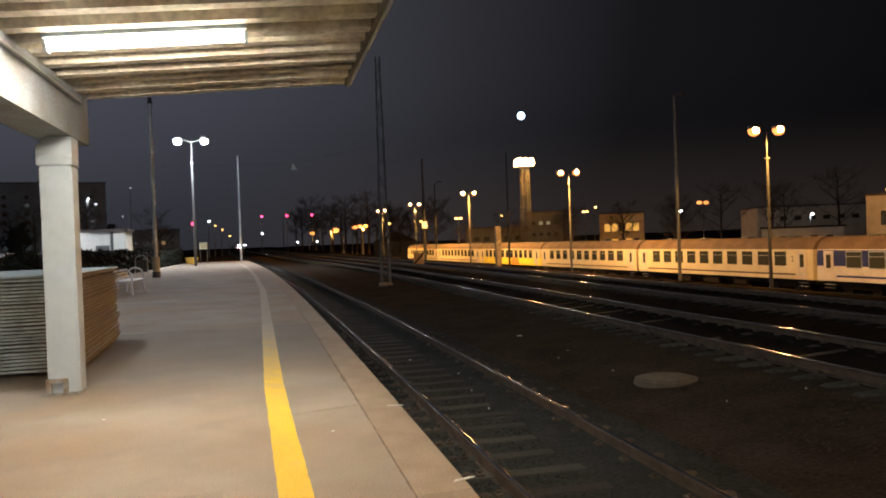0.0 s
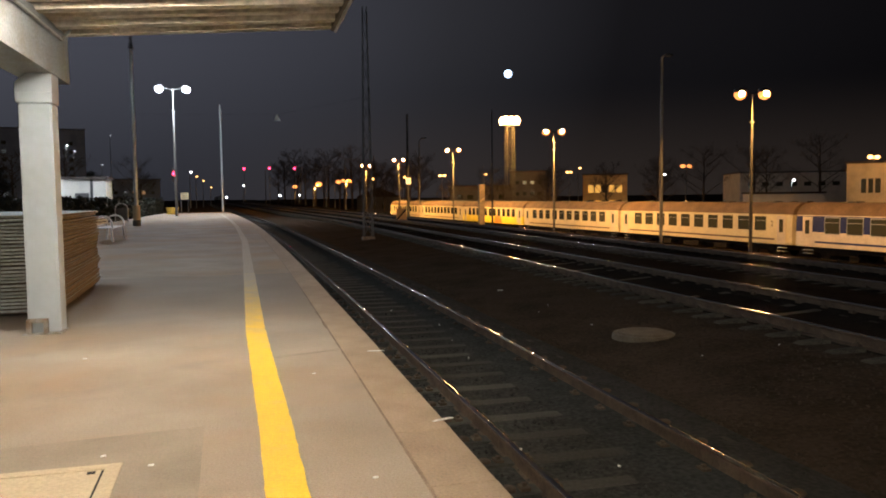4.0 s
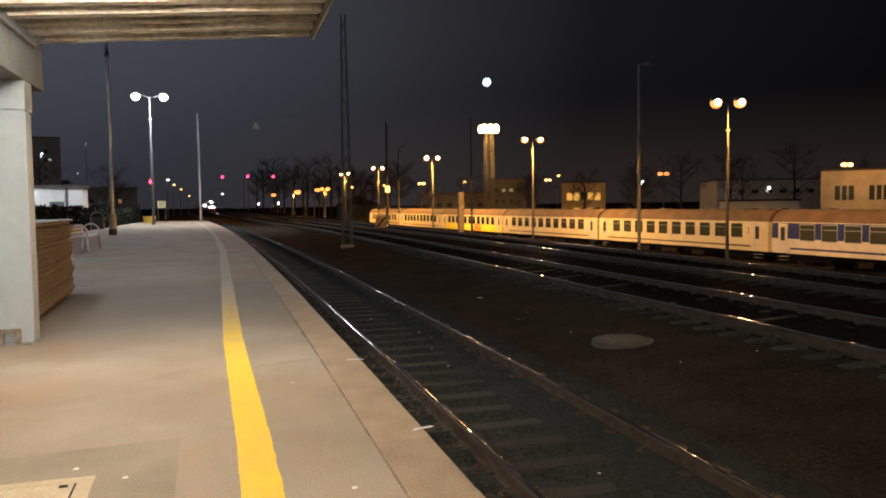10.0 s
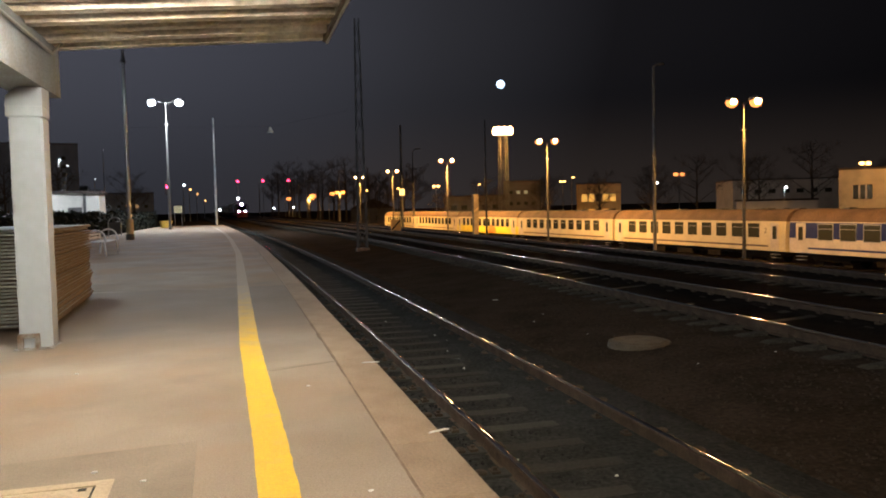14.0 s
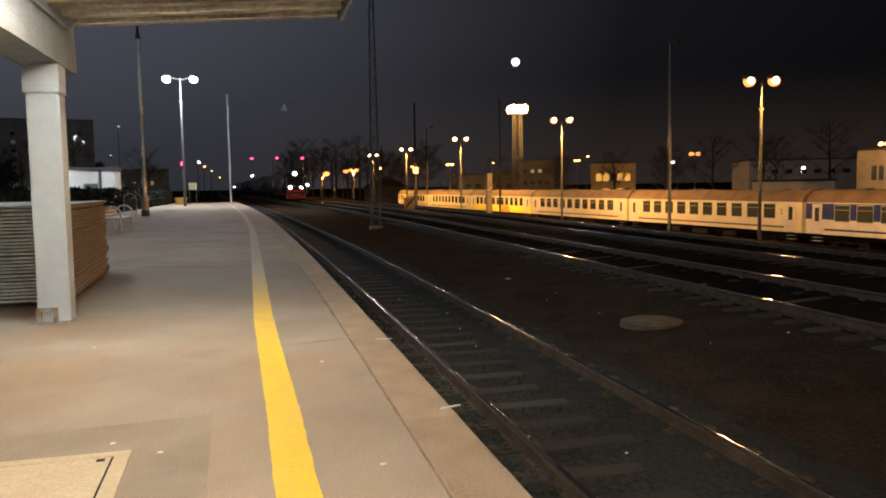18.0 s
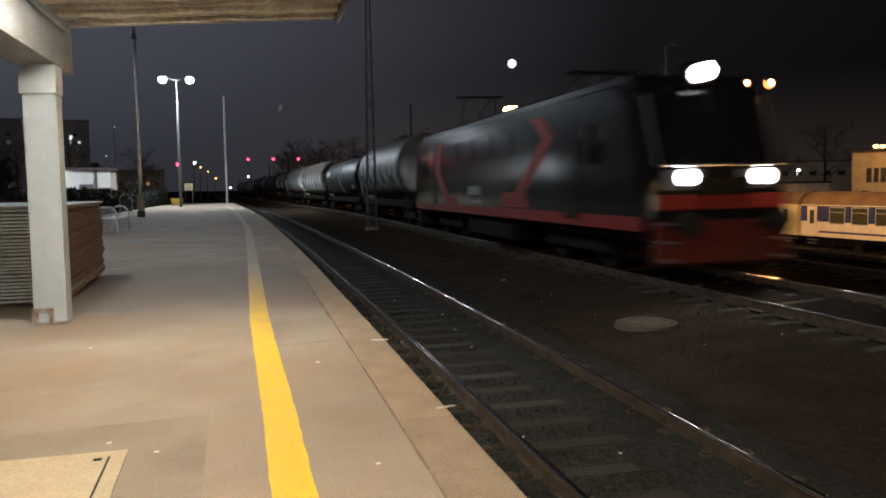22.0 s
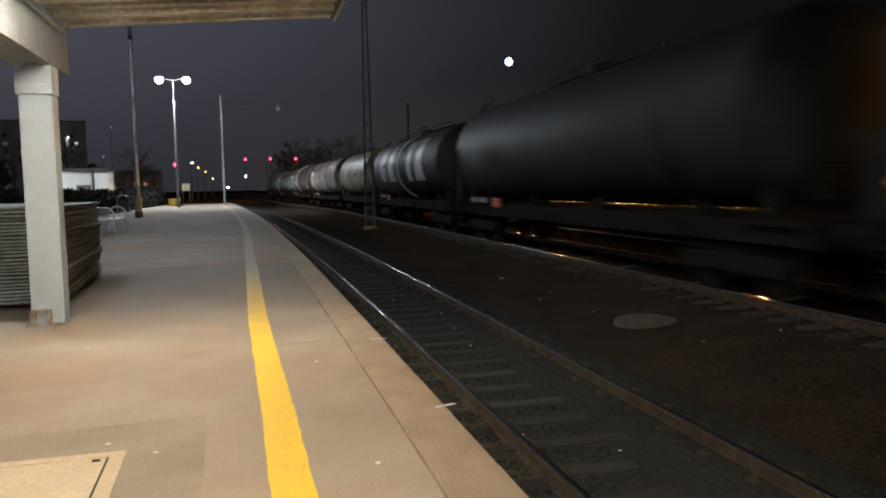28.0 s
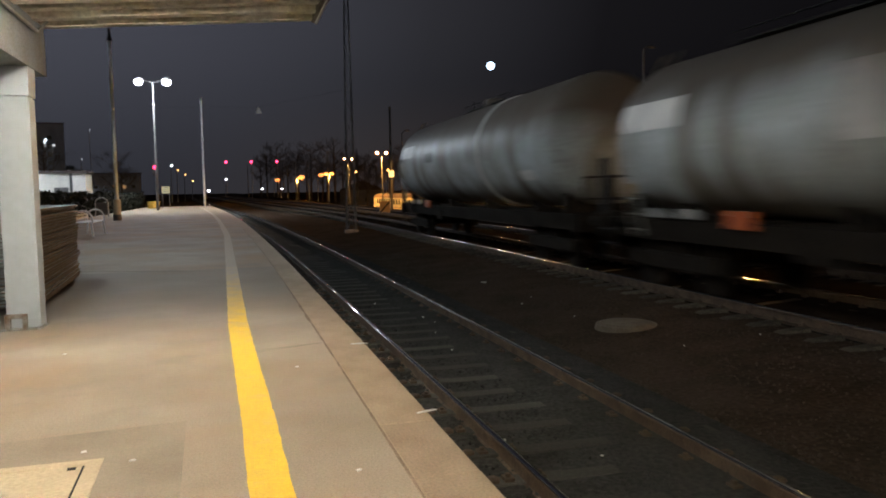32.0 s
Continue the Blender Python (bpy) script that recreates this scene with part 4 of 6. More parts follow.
# scraps of litter
rl = random.Random(8)
for k, (lx, ly, lz) in enumerate(((1.18, 7.76, 0.004), (1.24, 5.2, 0.004), (5.24, 16.35, -0.51), (-0.9, 5.0, 0.005), (-0.6, 4.75, 0.005), (0.5, 6.9, 0.005), (0.62, 4.2, 0.005), (-1.6, 8.2, 0.005))):
    bm = B()
    w, d = ((0.085, 0.014) if k < 2 else (0.06, 0.04) if k == 2 else (0.016, 0.012))
    prism(bm, [(-w, -d), (w, -d * 0.6), (w * 0.8, d), (-w * 0.7, d * 0.8)], 0, 0.006, "z")
    sc = part("litter", bm, LABEL_WHITE)
    sc.matrix_basis = pose(lx, ly, lz, 0, 0, rl.uniform(-20, 20))
    tagged(sc, "small pale scrap of paper litter", "litter", "litter scraps")

rp = random.Random(17)
for k in range(14):
    py = 4.0 + 11 * rp.random() ** 1.3
    px = rp.uniform(2.1, 3.2) if k % 2 else rp.uniform(4.6, 7.0)
    pz = (-0.545 if k % 2 else ground_z(px) + 0.01) + 0.004
    bm = B()
    q = rp.uniform(0.006, 0.012)
    prism(bm, [(-q, -q * 0.7), (q * 0.9, -q), (q, q * 0.5), (-q * 0.4, q)], 0, 0.008, "z")
    sc = part("litter", bm, LABEL_WHITE)
    sc.matrix_basis = pose(px + (bend_near(py) if k % 2 else 0), py, pz, rp.uniform(-20, 20), 0, rp.uniform(0, 360))
    tagged(sc, "tiny pale scrap of litter on the track ballast", "litter", "litter scraps")

# ---- parked coaches ---------------------------------------------------------------
COACH_L = 24.1
SIDE = [(1.41, 0.95), (1.43, 1.15), (1.43, 2.0), (1.42, 2.75), (1.37, 3.15)]
ROOFP = [(1.395, 3.13), (1.27, 3.46), (1.0, 3.76), (0.6, 3.97), (0.0, 4.05)]


def coach(label, at, lower, upper, stripe, roof_mat, windows=10, lit=None, tone=""):
    """Passenger coach; local y along it, its seen side at negative x, zero at rail level."""
    c = thing("passenger_coach", label, "train coach", "parked coaches", at=at)
    h = COACH_L / 2
    full = SIDE + ROOFP[1:]
    lowp = [(x, z) for x, z in SIDE if z <= 2.0]
    bm = B()
    prism(bm, [(-x, z) for x, z in lowp] + [(x, z) for x, z in lowp[::-1]], -h, h, "y")
    part("lower_body", bm, lower, c)
    upp = [(x, z) for x, z in SIDE if z >= 2.0]
    bm = B()
    prism(bm, [(-x, z) for x, z in upp] + [(x, z) for x, z in upp[::-1]], -h, h, "y")
    part("upper_body", bm, upper, c)
    bm = B()
    prism(bm, [(-x, z) for x, z in ROOFP] + [(x, z) for x, z in ROOFP[::-1][1:]], -h, h, "y")
    part("roof", bm, roof_mat, c, smooth=True)
    for k, yy in enumerate((-8.6, -3.2, 2.6, 8.1)):
        bm = B()
        box(bm, -0.35, 0.35, yy - 0.4, yy + 0.4, 3.98, 4.12, 0.04)
        part("roof_vent", bm, DARK_STEEL, c)
    bm = B()
    box(bm, -1.1, 1.1, -h + 0.2, h - 0.2, 0.62, 0.95)
    part("underframe", bm, UNDER, c)
    for yy, ww in ((-3.6, 1.6), (0.4, 2.2), (4.0, 1.2)):
        bm = B()
        box(bm, -1.25, -0.5, yy - ww / 2, yy + ww / 2, 0.32, 0.7, 0.03)
        part("equipment_box", bm, UNDER, c)
    for sx in (-1, 1):
        n = windows
        y0, y1 = -h + 2.4, h - 2.4
        for k in range(n):
            yy = y0 + (k + 0.5) * (y1 - y0) / n
            w = (y1 - y0) / n * 0.33
            bm = B()
            box(bm, sx * 1.405, sx * 1.440, yy - w - 0.05, yy + w + 0.05, 1.86, 3.04, 0.03)
            wf = part("window", bm, STEEL if upper is COACH_BLUE else upper, c)
            bm = B()
            box(bm, sx * 1.43, sx * 1.446, yy - w, yy + w, 1.92, 2.99, 0.01)
            part("pane", bm, lit if lit and k in (3, 7) else WINDOW, wf)
            bm = B()
            box(bm, sx * 1.44, sx * 1.450, yy - w, yy + w, 2.66, 2.69)
            part("window_bar", bm, STEEL, wf)
        for yy in (-h + 1.1, h - 1.1):
            bm = B()
            box(bm, sx * 1.40, sx * 1.446, yy - 0.45, yy + 0.45, 0.98, 3.05, 0.02)
            dr = part("door", bm, COACH_WHITE, c, "white entrance door")
            bm = B()
            box(bm, sx * 1.44, sx * 1.452, yy - 0.2, yy + 0.2, 1.85, 2.8, 0.02)
            part("door_window", bm, WINDOW, dr)
            for zz in (0.45, 0.70):
                bm = B()
                box(bm, sx * 1.2, sx * 1.45, yy - 0.4, yy + 0.4, zz, zz + 0.03)
                part("step", bm, STEEL, dr)
        bm = B()
        box(bm, sx * 1.385, sx * 1.43, -h + 0.1, h - 0.1, 3.10, 3.16)
        part("gutter", bm, upper if upper is not COACH_BLUE else COACH_WHITE, c)
        if stripe:
            bm = B()
            box(bm, sx * 1.428, sx * 1.436, -h + 1.8, h - 1.8, 1.24, 1.37)
            part("stripe", bm, stripe, c, "thin dark line along the side")
    for yy in (-8.6, 8.6):
        bm = B()
        box(bm, -1.0, 1.0, yy - 1.7, yy + 1.7, 0.42, 0.70, 0.05)
        bg = part("bogie", bm, UNDER, c)
        for wy in (-1.25, 1.25):
            for sx in (-0.75, 0.75):
                bm = B()
                rod(bm, (sx - 0.07, yy + wy, 0.46), (sx + 0.07, yy + wy, 0.46), 0.46, seg=20)
                part("wheel", bm, UNDER, bg)
    for sy in (-1, 1):
        bm = B()
        box(bm, -0.55, 0.55, sy * h, sy * (h + 0.2), 1.0, 3.1, 0.06)
        part("gangway", bm, BLACK, c, "black rubber gangway")
    return c


S0 = 46.7


def coach_at(k):
    p = yard(S0 + 24.5 * (k + 0.5), 0, -3.20)
    return pose(p.x, p.y, p.z, 0, 0, 3.764)


c_cream = coach("cream passenger coach with a thin dark stripe and brown roof", coach_at(0), CREAM, CREAM, STRIPE, COACH_ROOF, 10)
copy_thing(c_cream, coach_at(1))
coach("cream and yellow passenger coach with painted tags on its side", coach_at(2), COACH_YELLOW, CREAM, None, COACH_ROOF, 11)
copy_thing(c_cream, coach_at(3))
copy_thing(c_cream, coach_at(4))
coach("blue and white passenger coach with a brown roof", coach_at(-1), COACH_WHITE, COACH_BLUE, COACH_BLUE, COACH_ROOF, 10)
coach("dusty blue and white passenger coach", coach_at(-2), COACH_WHITE, COACH_BLUE, COACH_BLUE, COACH_ROOF, 10)
# painted figures on the yellow coach
tag_c = [o for o in scene.objects if o.get("label", "").startswith("cream and yellow")][0]
for ya, yb, za, zb, mt in ((-4.6, -1.6, 1.0, 1.95, COACH_ORANGE), (-6.4, -6.1, 1.1, 2.4, COACH_YELLOW), (-1.4, -0.9, 1.0, 2.1, COACH_YELLOW), (-10.6, -9.9, 1.2, 2.6, COACH_WHITE)):
    bm = B()
    prism(bm, [(ya, za), (yb, za), (yb - 0.2, zb), ((ya + yb) / 2, zb + 0.12), (ya + 0.3, zb - 0.1)], -1.437, -1.431, "x")
    part("painted_tag", bm, mt, tag_c, "spray-painted patch")
# class figure on the first cream coach
txt = bpy.data.curves.new("class_number", "FONT")
txt.body, txt.size, txt.extrude = "2", 0.6, 0.002
tmp = bpy.data.objects.new("tmp_text", txt)
me = bpy.data.meshes.new_from_object(tmp)
bpy.data.objects.remove(tmp)
me.materials.append(STRIPE)
num = new("class_number", me)
num.parent = c_cream
num.matrix_basis = pose(-1.452, -9.85, 2.25, 90, 0, -90)

# ---- yard lamps, masts and signs ----------------------------------------------------
for x, y, zl, arm, watts in ((29.8, 42.65, 7.53, 0.74, 3200), (28.75, 72.3, 7.70, 0.76, 8000), (27.6, 106.9, 8.0, 0.78, 10500), (26.1, 140.0, 8.2, 0.82, 10500), (24.3, 168.5, 8.35, 0.80, 9500), (31.0, 8.0, 7.5, 0.74, 1700), (32.2, -28.0, 7.5, 0.74, 4000)):
    z0 = ground_z(x) - 0.02
    h = zl - z0
    double_lamp("yard_lamp", "twin-headed lamp post with orange sodium light in the yard", x, y, z0, h, arm, SODIUM, watts, SODIUM_HALO, "yard lamps", turn=-14, r=0.075)


def single_lamp(label, x, y, z0, zl, glass_mat, r, name="yard_lamp", twin=False, watts=0, color=SODIUM):
    p = thing(name, label, "street lamp", "distant lamps", at=pose(x, y, z0))
    h = zl - z0
    bm = B()
    rod(bm, (0, 0, 0), (0, 0, h + 0.1), 0.12, 0.07, 8)
    part("shaft", bm, POLE, p)
    for sx in ((-1, 1) if twin else (1,)):
        bm = B()
        rod(bm, (0, 0, h), (sx * r * 1.2, 0, h + 0.15), 0.05, seg=6)
        part("arm", bm, POLE, p)
        bm = B()
        ball(bm, (sx * r * 1.3, 0, h), r, r * 0.7, r * 0.62)
        part("glass_bowl", bm, glass_mat, p, "glowing lamp bowl", smooth=True)
    if watts:
        point_lamp(name + "_light", x, y - 0.2, zl - r - 0.3, watts, color, 0.4)


for x, y, zl, r, tw, wt in ((31.06, 261.8, 7.26, 0.75, True, 4200), (29.56, 282.8, 7.28, 0.95, False, 0), (24.18, 304.9, 7.0, 1.25, False, 6000), (17.74, 347.9, 6.7, 1.1, False, 0), (91.3, 153.4, 7.53, 0.62, True, 0), (49.3, 257.2, 8.1, 0.45, False, 0), (42.2, 279.7, 8.2, 0.5, False, 0), (47.6, 195.5, 6.94, 0.42, True, 0), (63.6, 212.2, 7.7, 0.34, False, 0), (86.6, 206.4, 8.0, 0.4, True, 0), (93.1, 215.2, 9.46, 0.4, False, 0), (84.2, 92.9, 6.35, 0.42, True, 0)):
    single_lamp("distant lamp with orange sodium light", x, y, ground_z(x), zl, SODIUM_HALO if r > 0.6 else SODIUM_DIM, r, twin=tw, watts=wt)
for x, y, zl, r, tw in ((86.0, 154.6, 5.8, 0.5, False), (113.0, 147.5, 4.2, 0.35, False)):
    single_lamp("distant lamp with white light", x, y, ground_z(x), zl, WHITE_GLASS, r, twin=tw, watts=120 if x > 100 else 0, color=COOL)

# flood light tower
tw = thing("floodlight_tower", "lattice floodlight tower with a glowing orange lamp ring", "floodlight", at=pose(61.1, 182.0, -3.4))
TH = 21.8
legs = [(-1, -1), (1, -1), (1, 1), (-1, 1)]


def half(z):
    return 1.10 - 0.25 * z / TH


for lx, ly in legs:
    bm = B()
    rod(bm, (lx * half(0), ly * half(0), 0), (lx * half(TH), ly * half(TH), TH), 0.06, seg=6)
    part("leg", bm, POLE, tw)
for k in range(9):
    za, zb = TH * k / 9, TH * (k + 1) / 9
    for (ax, ay), (bx, by) in zip(legs, legs[1:] + legs[:1]):
        for p_, q_ in (((ax, ay, za), (bx, by, zb)), ((bx, by, za), (ax, ay, zb)), ((ax, ay, zb), (bx, by, zb))):
            bm = B()
            rod(bm, (p_[0] * half(p_[2]), p_[1] * half(p_[2]), p_[2]), (q_[0] * half(q_[2]), q_[1] * half(q_[2]), q_[2]), 0.03, seg=5)
            part("brace", bm, POLE, tw)
bm = B()
box(bm, -2.1, 2.1, -1.6, 1.6, TH, TH + 0.15)
part("lamp_deck", bm, MAST, tw)
for k in range(3):
    for jy in (-1.3, 1.3):
        bm = B()
        fx_ = -1.4 + 1.4 * k
        ball(bm, (fx_, jy, TH + 1.1), 0.78, 0.6, 1.1)
        part("floodlight_glass", bm, SODIUM_FLOOD, tw, "glowing floodlight", smooth=True)
point_lamp("floodlight", 59.6, 177.0, TH - 4.2, 7000, SODIUM, 1.5)

tall_pole("hooked_pole", "tall grey unlit lamp pole with a short hooked top", 30.5, 54.8, ground_z(30.5), 14.0, 0.14, 0.08, paint=POLE)
hk = [o for o in scene.objects if o.name.startswith("hooked_pole")][0]
bm = B()
rod(bm, (0, 0, 13.95), (0.25, 0, 14.15), 0.07, seg=8), ball(bm, (0.55, 0, 14.16), 0.38, 0.16, 0.11)
part("lamp_head", bm, POLE, hk, "unlit lamp head")
for x, y, h, r in ((29.95, 96.3, 14.5, 0.13), (23.5, 118.7, 15.5, 0.22), (10.8, 251.7, 13.4, 0.17), (5.2, 263.3, 11.4, 0.14), (16.7, 268.2, 12.4, 0.2), (32.3, 209.1, 15.0, 0.18)):
    tall_pole("mast", "dark unlit mast in the railway yard", x, y, ground_z(x) - 0.02, h, r, r * 0.7, paint=MAST)
for x, y, h in ((16.9, 218.3, 9.9), (18.6, 199.0, 10.0), (23.1, 196.4, 12.2), (16.1, 239.1, 9.9)):
    hp = tall_pole("hooked_pole", "slim grey unlit lamp pole with a bent arm in the yard", x, y, ground_z(x) - 0.02, h, 0.13, 0.09, paint=POLE)
    bm = B()
    rod(bm, (0, 0, h - 0.05), (0.5, 0, h + 0.3), 0.07, seg=8), ball(bm, (1.0, 0, h + 0.35), 0.6, 0.2, 0.14)
    part("lamp_head", bm, POLE, hp, "unlit lamp head")
pk = tall_pole("hooked_pole", "grey unlit lamp pole with a bent arm", 31.6, 148.2, ground_z(31.6), 14.6, 0.13, 0.09, paint=MAST)
bm = B()
rod(bm, (0, 0, 14.55), (0.5, 0, 15.0), 0.07, seg=8), ball(bm, (1.0, 0, 15.05), 0.6, 0.2, 0.14)
part("lamp_head", bm, POLE, pk, "unlit lamp head")
ms = [o for o in scene.objects if o.name.startswith("mast") and abs(o.location.x - 23.5) < 0.01][0]
bm = B()
box(bm, -0.40, 0.40, -0.36, -0.18, 3.5 - ms.location.z, 4.5 - ms.location.z, 0.03)
part("sign_plate", bm, LABEL_WHITE, ms, "small white sign plate")

# lattice catenary mast between the near tracks
lm = thing("lattice_mast", "slim grey lattice mast between the tracks", "mast", at=pose(5.62, 38.6, -0.47))
LH = 11.2
for lx, ly in legs:
    bm = B()
    rod(bm, (lx * 0.22, ly * 0.22, 0), (lx * 0.10, ly * 0.10, LH), 0.03, 0.025, 6)
    part("leg", bm, LATTICE, lm)
for k in range(12):
    za, zb = LH * k / 12, LH * (k + 1) / 12
    ha, hb = 0.22 - 0.12 * za / LH, 0.22 - 0.12 * zb / LH
    for n_, ((ax, ay), (bx, by)) in enumerate(zip(legs, legs[1:] + legs[:1])):
        bm = B()
        rod(bm, (ax * ha, ay * ha, za), (bx * hb, by * hb, zb), 0.015, seg=4) if (k + n_) % 2 else rod(bm, (bx * ha, by * ha, za), (ax * hb, ay * hb, zb), 0.015, seg=4)
        part("brace", bm, LATTICE, lm)
bm = B()
box(bm, -0.30, 0.30, -0.30, 0.30, -0.2, 0.10, 0.03)
part("foundation", bm, JOINT, lm)

# thin span wire from the lattice mast to the platform pole, with a pale tag on it
sw = thing("span_wire", "thin dark span wire with a small pale triangular tag", "wire", at=pose(1.525, 42.6, 5.95))
bm = B()
rod(bm, (5.62 - 1.525 - 0.15, 38.6 - 42.6, 0.45), (0, 0, 0), 0.003, seg=5), rod(bm, (0, 0, 0), (-6.62 - 1.525, 50.6 - 42.6, 0.75), 0.003, seg=5)
part("wire", bm, MAST, sw)
bm = B()
prism(bm, [(-0.17, -0.34), (0.17, -0.34), (0.02, -0.01), (-0.06, -0.02)], -0.012, 0.012, "y")
part("tag", bm, LABEL_WHITE, sw, "small pale triangular tag")

# orange board with a black slash, at the lineside
bd = thing("signal_board", "square orange lineside board with a black diagonal bar", "sign", at=pose(12.2, 64.5, -0.44))
bm = B()
box(bm, -0.42, 0.42, -0.03, 0.03, 0.12, 1.05, 0.01)
part("plate", bm, BOARD, bd)
bm = B()
prism(bm, [(-0.40, 0.25), (-0.40, 0.14), (-0.32, 0.14), (0.40, 0.92), (0.40, 1.03), (0.32, 1.03)], -0.036, -0.031, "y")
part("slash", bm, BLACK, bd)
for lx in (-0.3, 0.3):
    bm = B()
    rod(bm, (lx, 0.05, 0), (lx, 0.05, 0.9), 0.03, seg=6)
    part("leg", bm, DARK_STEEL, bd)
# square concrete column before the coaches
col = thing("concrete_column", "pale square concrete column with a dark slanted mark", "column", at=pose(24.2, 81.8, ground_z(24.2)))
bm = B()
box(bm, -0.29, 0.29, -0.29, 0.29, 0, 4.3, 0.03)
part("shaft", bm, PLAT_SIDE, col)
bm = B()
prism(bm, [(-0.27, 2.3), (0.27, 2.75), (0.27, 2.95), (-0.27, 2.5)], -0.30, -0.291, "y")
part("painted_mark", bm, JOINT, col)

# ---- the moon ----------------------------------------------------------------------
bm = B()
ball(bm, (645.9, 1933.9, 311.5), 10.5, seg=28)
tagged(part("moon", bm, MOONLIGHT, smooth=True), "bright bluish white moon in the night sky", "moon", kind="structure")

# ---- buildings ---------------------------------------------------------------------


def building(name, label, at, w, d, h, wall_mat, rows, cols, lit=(), flat=True, win=(1.0, 1.5), first=1.2, floor=3.0, lit_mat=None, margin=1.0):
    b = thing(name, label, "building", at=at)
    bm = B()
    box(bm, -w / 2, w / 2, 0, d, 0, h)
    part("wall", bm, wall_mat, b)
    bm = B()
    if flat:
        box(bm, -w / 2 - 0.2, w / 2 + 0.2, -0.2, d + 0.2, h, h + 0.3)
    else:
        prism(bm, [(-w / 2 - 0.4, h), (w / 2 + 0.4, h), (0, h + w * 0.22)], -0.4, d + 0.4, "y")
    part("roof", bm, ROOF_TILE, b)
    for r in range(rows):
        for c in range(cols):
            cx = -w / 2 + margin + (c + 0.5) * (w - 2 * margin) / cols
            z0 = first + r * floor
            bm = B()
            box(bm, cx - win[0] / 2 - 0.08, cx + win[0] / 2 + 0.08, -0.05, 0.06, z0 - 0.08, z0 + win[1] + 0.08)
            wf = part("window", bm, wall_mat, b)
            bm = B()
            box(bm, cx - win[0] / 2, cx + win[0] / 2, -0.07, -0.04, z0, z0 + win[1])
            part("pane", bm, (lit_mat or LIT_WINDOW) if (r, c) in lit else WINDOW, wf)
    return b


# ochre station building beyond the coaches
sb = building("station_building", "ochre plastered two-storey railway building lit by orange lamps", pose(88.7, 88.7, -2.4, 0, 0, -42), 18.9, 14, 7.9, STATION_WALL, 2, 4, win=(2.4, 2.0), first=0.4, floor=3.4, margin=0.85)
for c in range(4):
    for k in (-0.42, 0.42):
        bm = B()
        cx = -9.45 + 0.85 + (c + 0.5) * 4.3
        box(bm, cx + k - 0.12, cx + k + 0.12, -0.10, -0.02, 3.8, 5.8)
        part("window_post", bm, STATION_WALL, sb)
point_lamp("station_building_light", 81.0, 86.0, 5.6, 650, SODIUM, 0.4)
building("long_warehouse", "long low pale warehouse behind the railway yard", pose(130, 164, -2.0, 0, 0, -22), 31, 20, 8.4, PALE_WALL, 1, 9, win=(1.6, 1.0), first=5.2)
building("low_annex", "low flat-roofed annex beside the railway building", pose(81.5, 107.5, -2.4, 0, 0, -25), 11, 6, 3.8, PALE_WALL, 1, 4, win=(1.0, 0.8), first=1.8)
building("brick_house", "ochre house with yellow-lit windows behind the coaches", pose(79.3, 168.0, -2.5, 0, 0, -24), 10.0, 10, 8.6, BRICK_WALL, 2, 5, lit=((1, 0), (1, 1), (1, 3), (1, 4), (0, 1), (0, 3)), win=(1.25, 1.7), first=1.2, floor=3.4, lit_mat=LIT_BRIGHT)
point_lamp("brick_house_light", 77.5, 160.0, 3.6, 220, SODIUM, 0.4)
building("depot_hall", "grey depot hall behind the coaches", pose(60.5, 205, -3.2, 0, 0, -14), 16, 14, 7.5, DARK_WALL, 1, 5, win=(1.6, 1.2), first=4.0)
building("office_block", "dark office block with a strip of cool lit windows", pose(73.0, 202, -2.8, 0, 0, -20), 10, 8, 10.8, DARK_WALL, 3, 4, lit=((2, 1), (2, 2)), win=(1.0, 0.9), first=1.5, lit_mat=LIT_WINDOW_COOL)
building("goods_shed", "dark goods shed with a pitched roof in the yard", pose(40, 250, -3.2, 0, 0, -8), 14, 20, 5.0, DARK_WALL, 1, 4, flat=False)
# hut with a floodlit pale wall
hut = building("signal_hut", "low pale-walled railway hut lit by a lamp", pose(-17.6, 86.0, -0.6, 0, 0, 2), 7.0, 5, 4.3, PALE_WALL, 1, 0)
bm = B()
box(bm, 0.6, 1.9, -0.06, 0.05, 0.0, 2.95)
part("door", bm, DARK_WALL, hut, "dark double door")
bm = B()
box(bm, 2.05, 2.3, -0.09, 0.02, 0.0, 4.3)
part("downpipe", bm, DARK_STEEL, hut)
bm = B()
box(bm, -1.6, -1.2, -0.5, -0.02, 4.0, 4.12), ball(bm, (-1.4, -0.4, 3.97), 0.16, 0.12, 0.08)
part("wall_lamp", bm, WHITE_GLASS, hut, "small glowing wall lamp")
point_lamp("hut_light", -19.0, 83.6, 3.1, 48, COOL, 0.2)
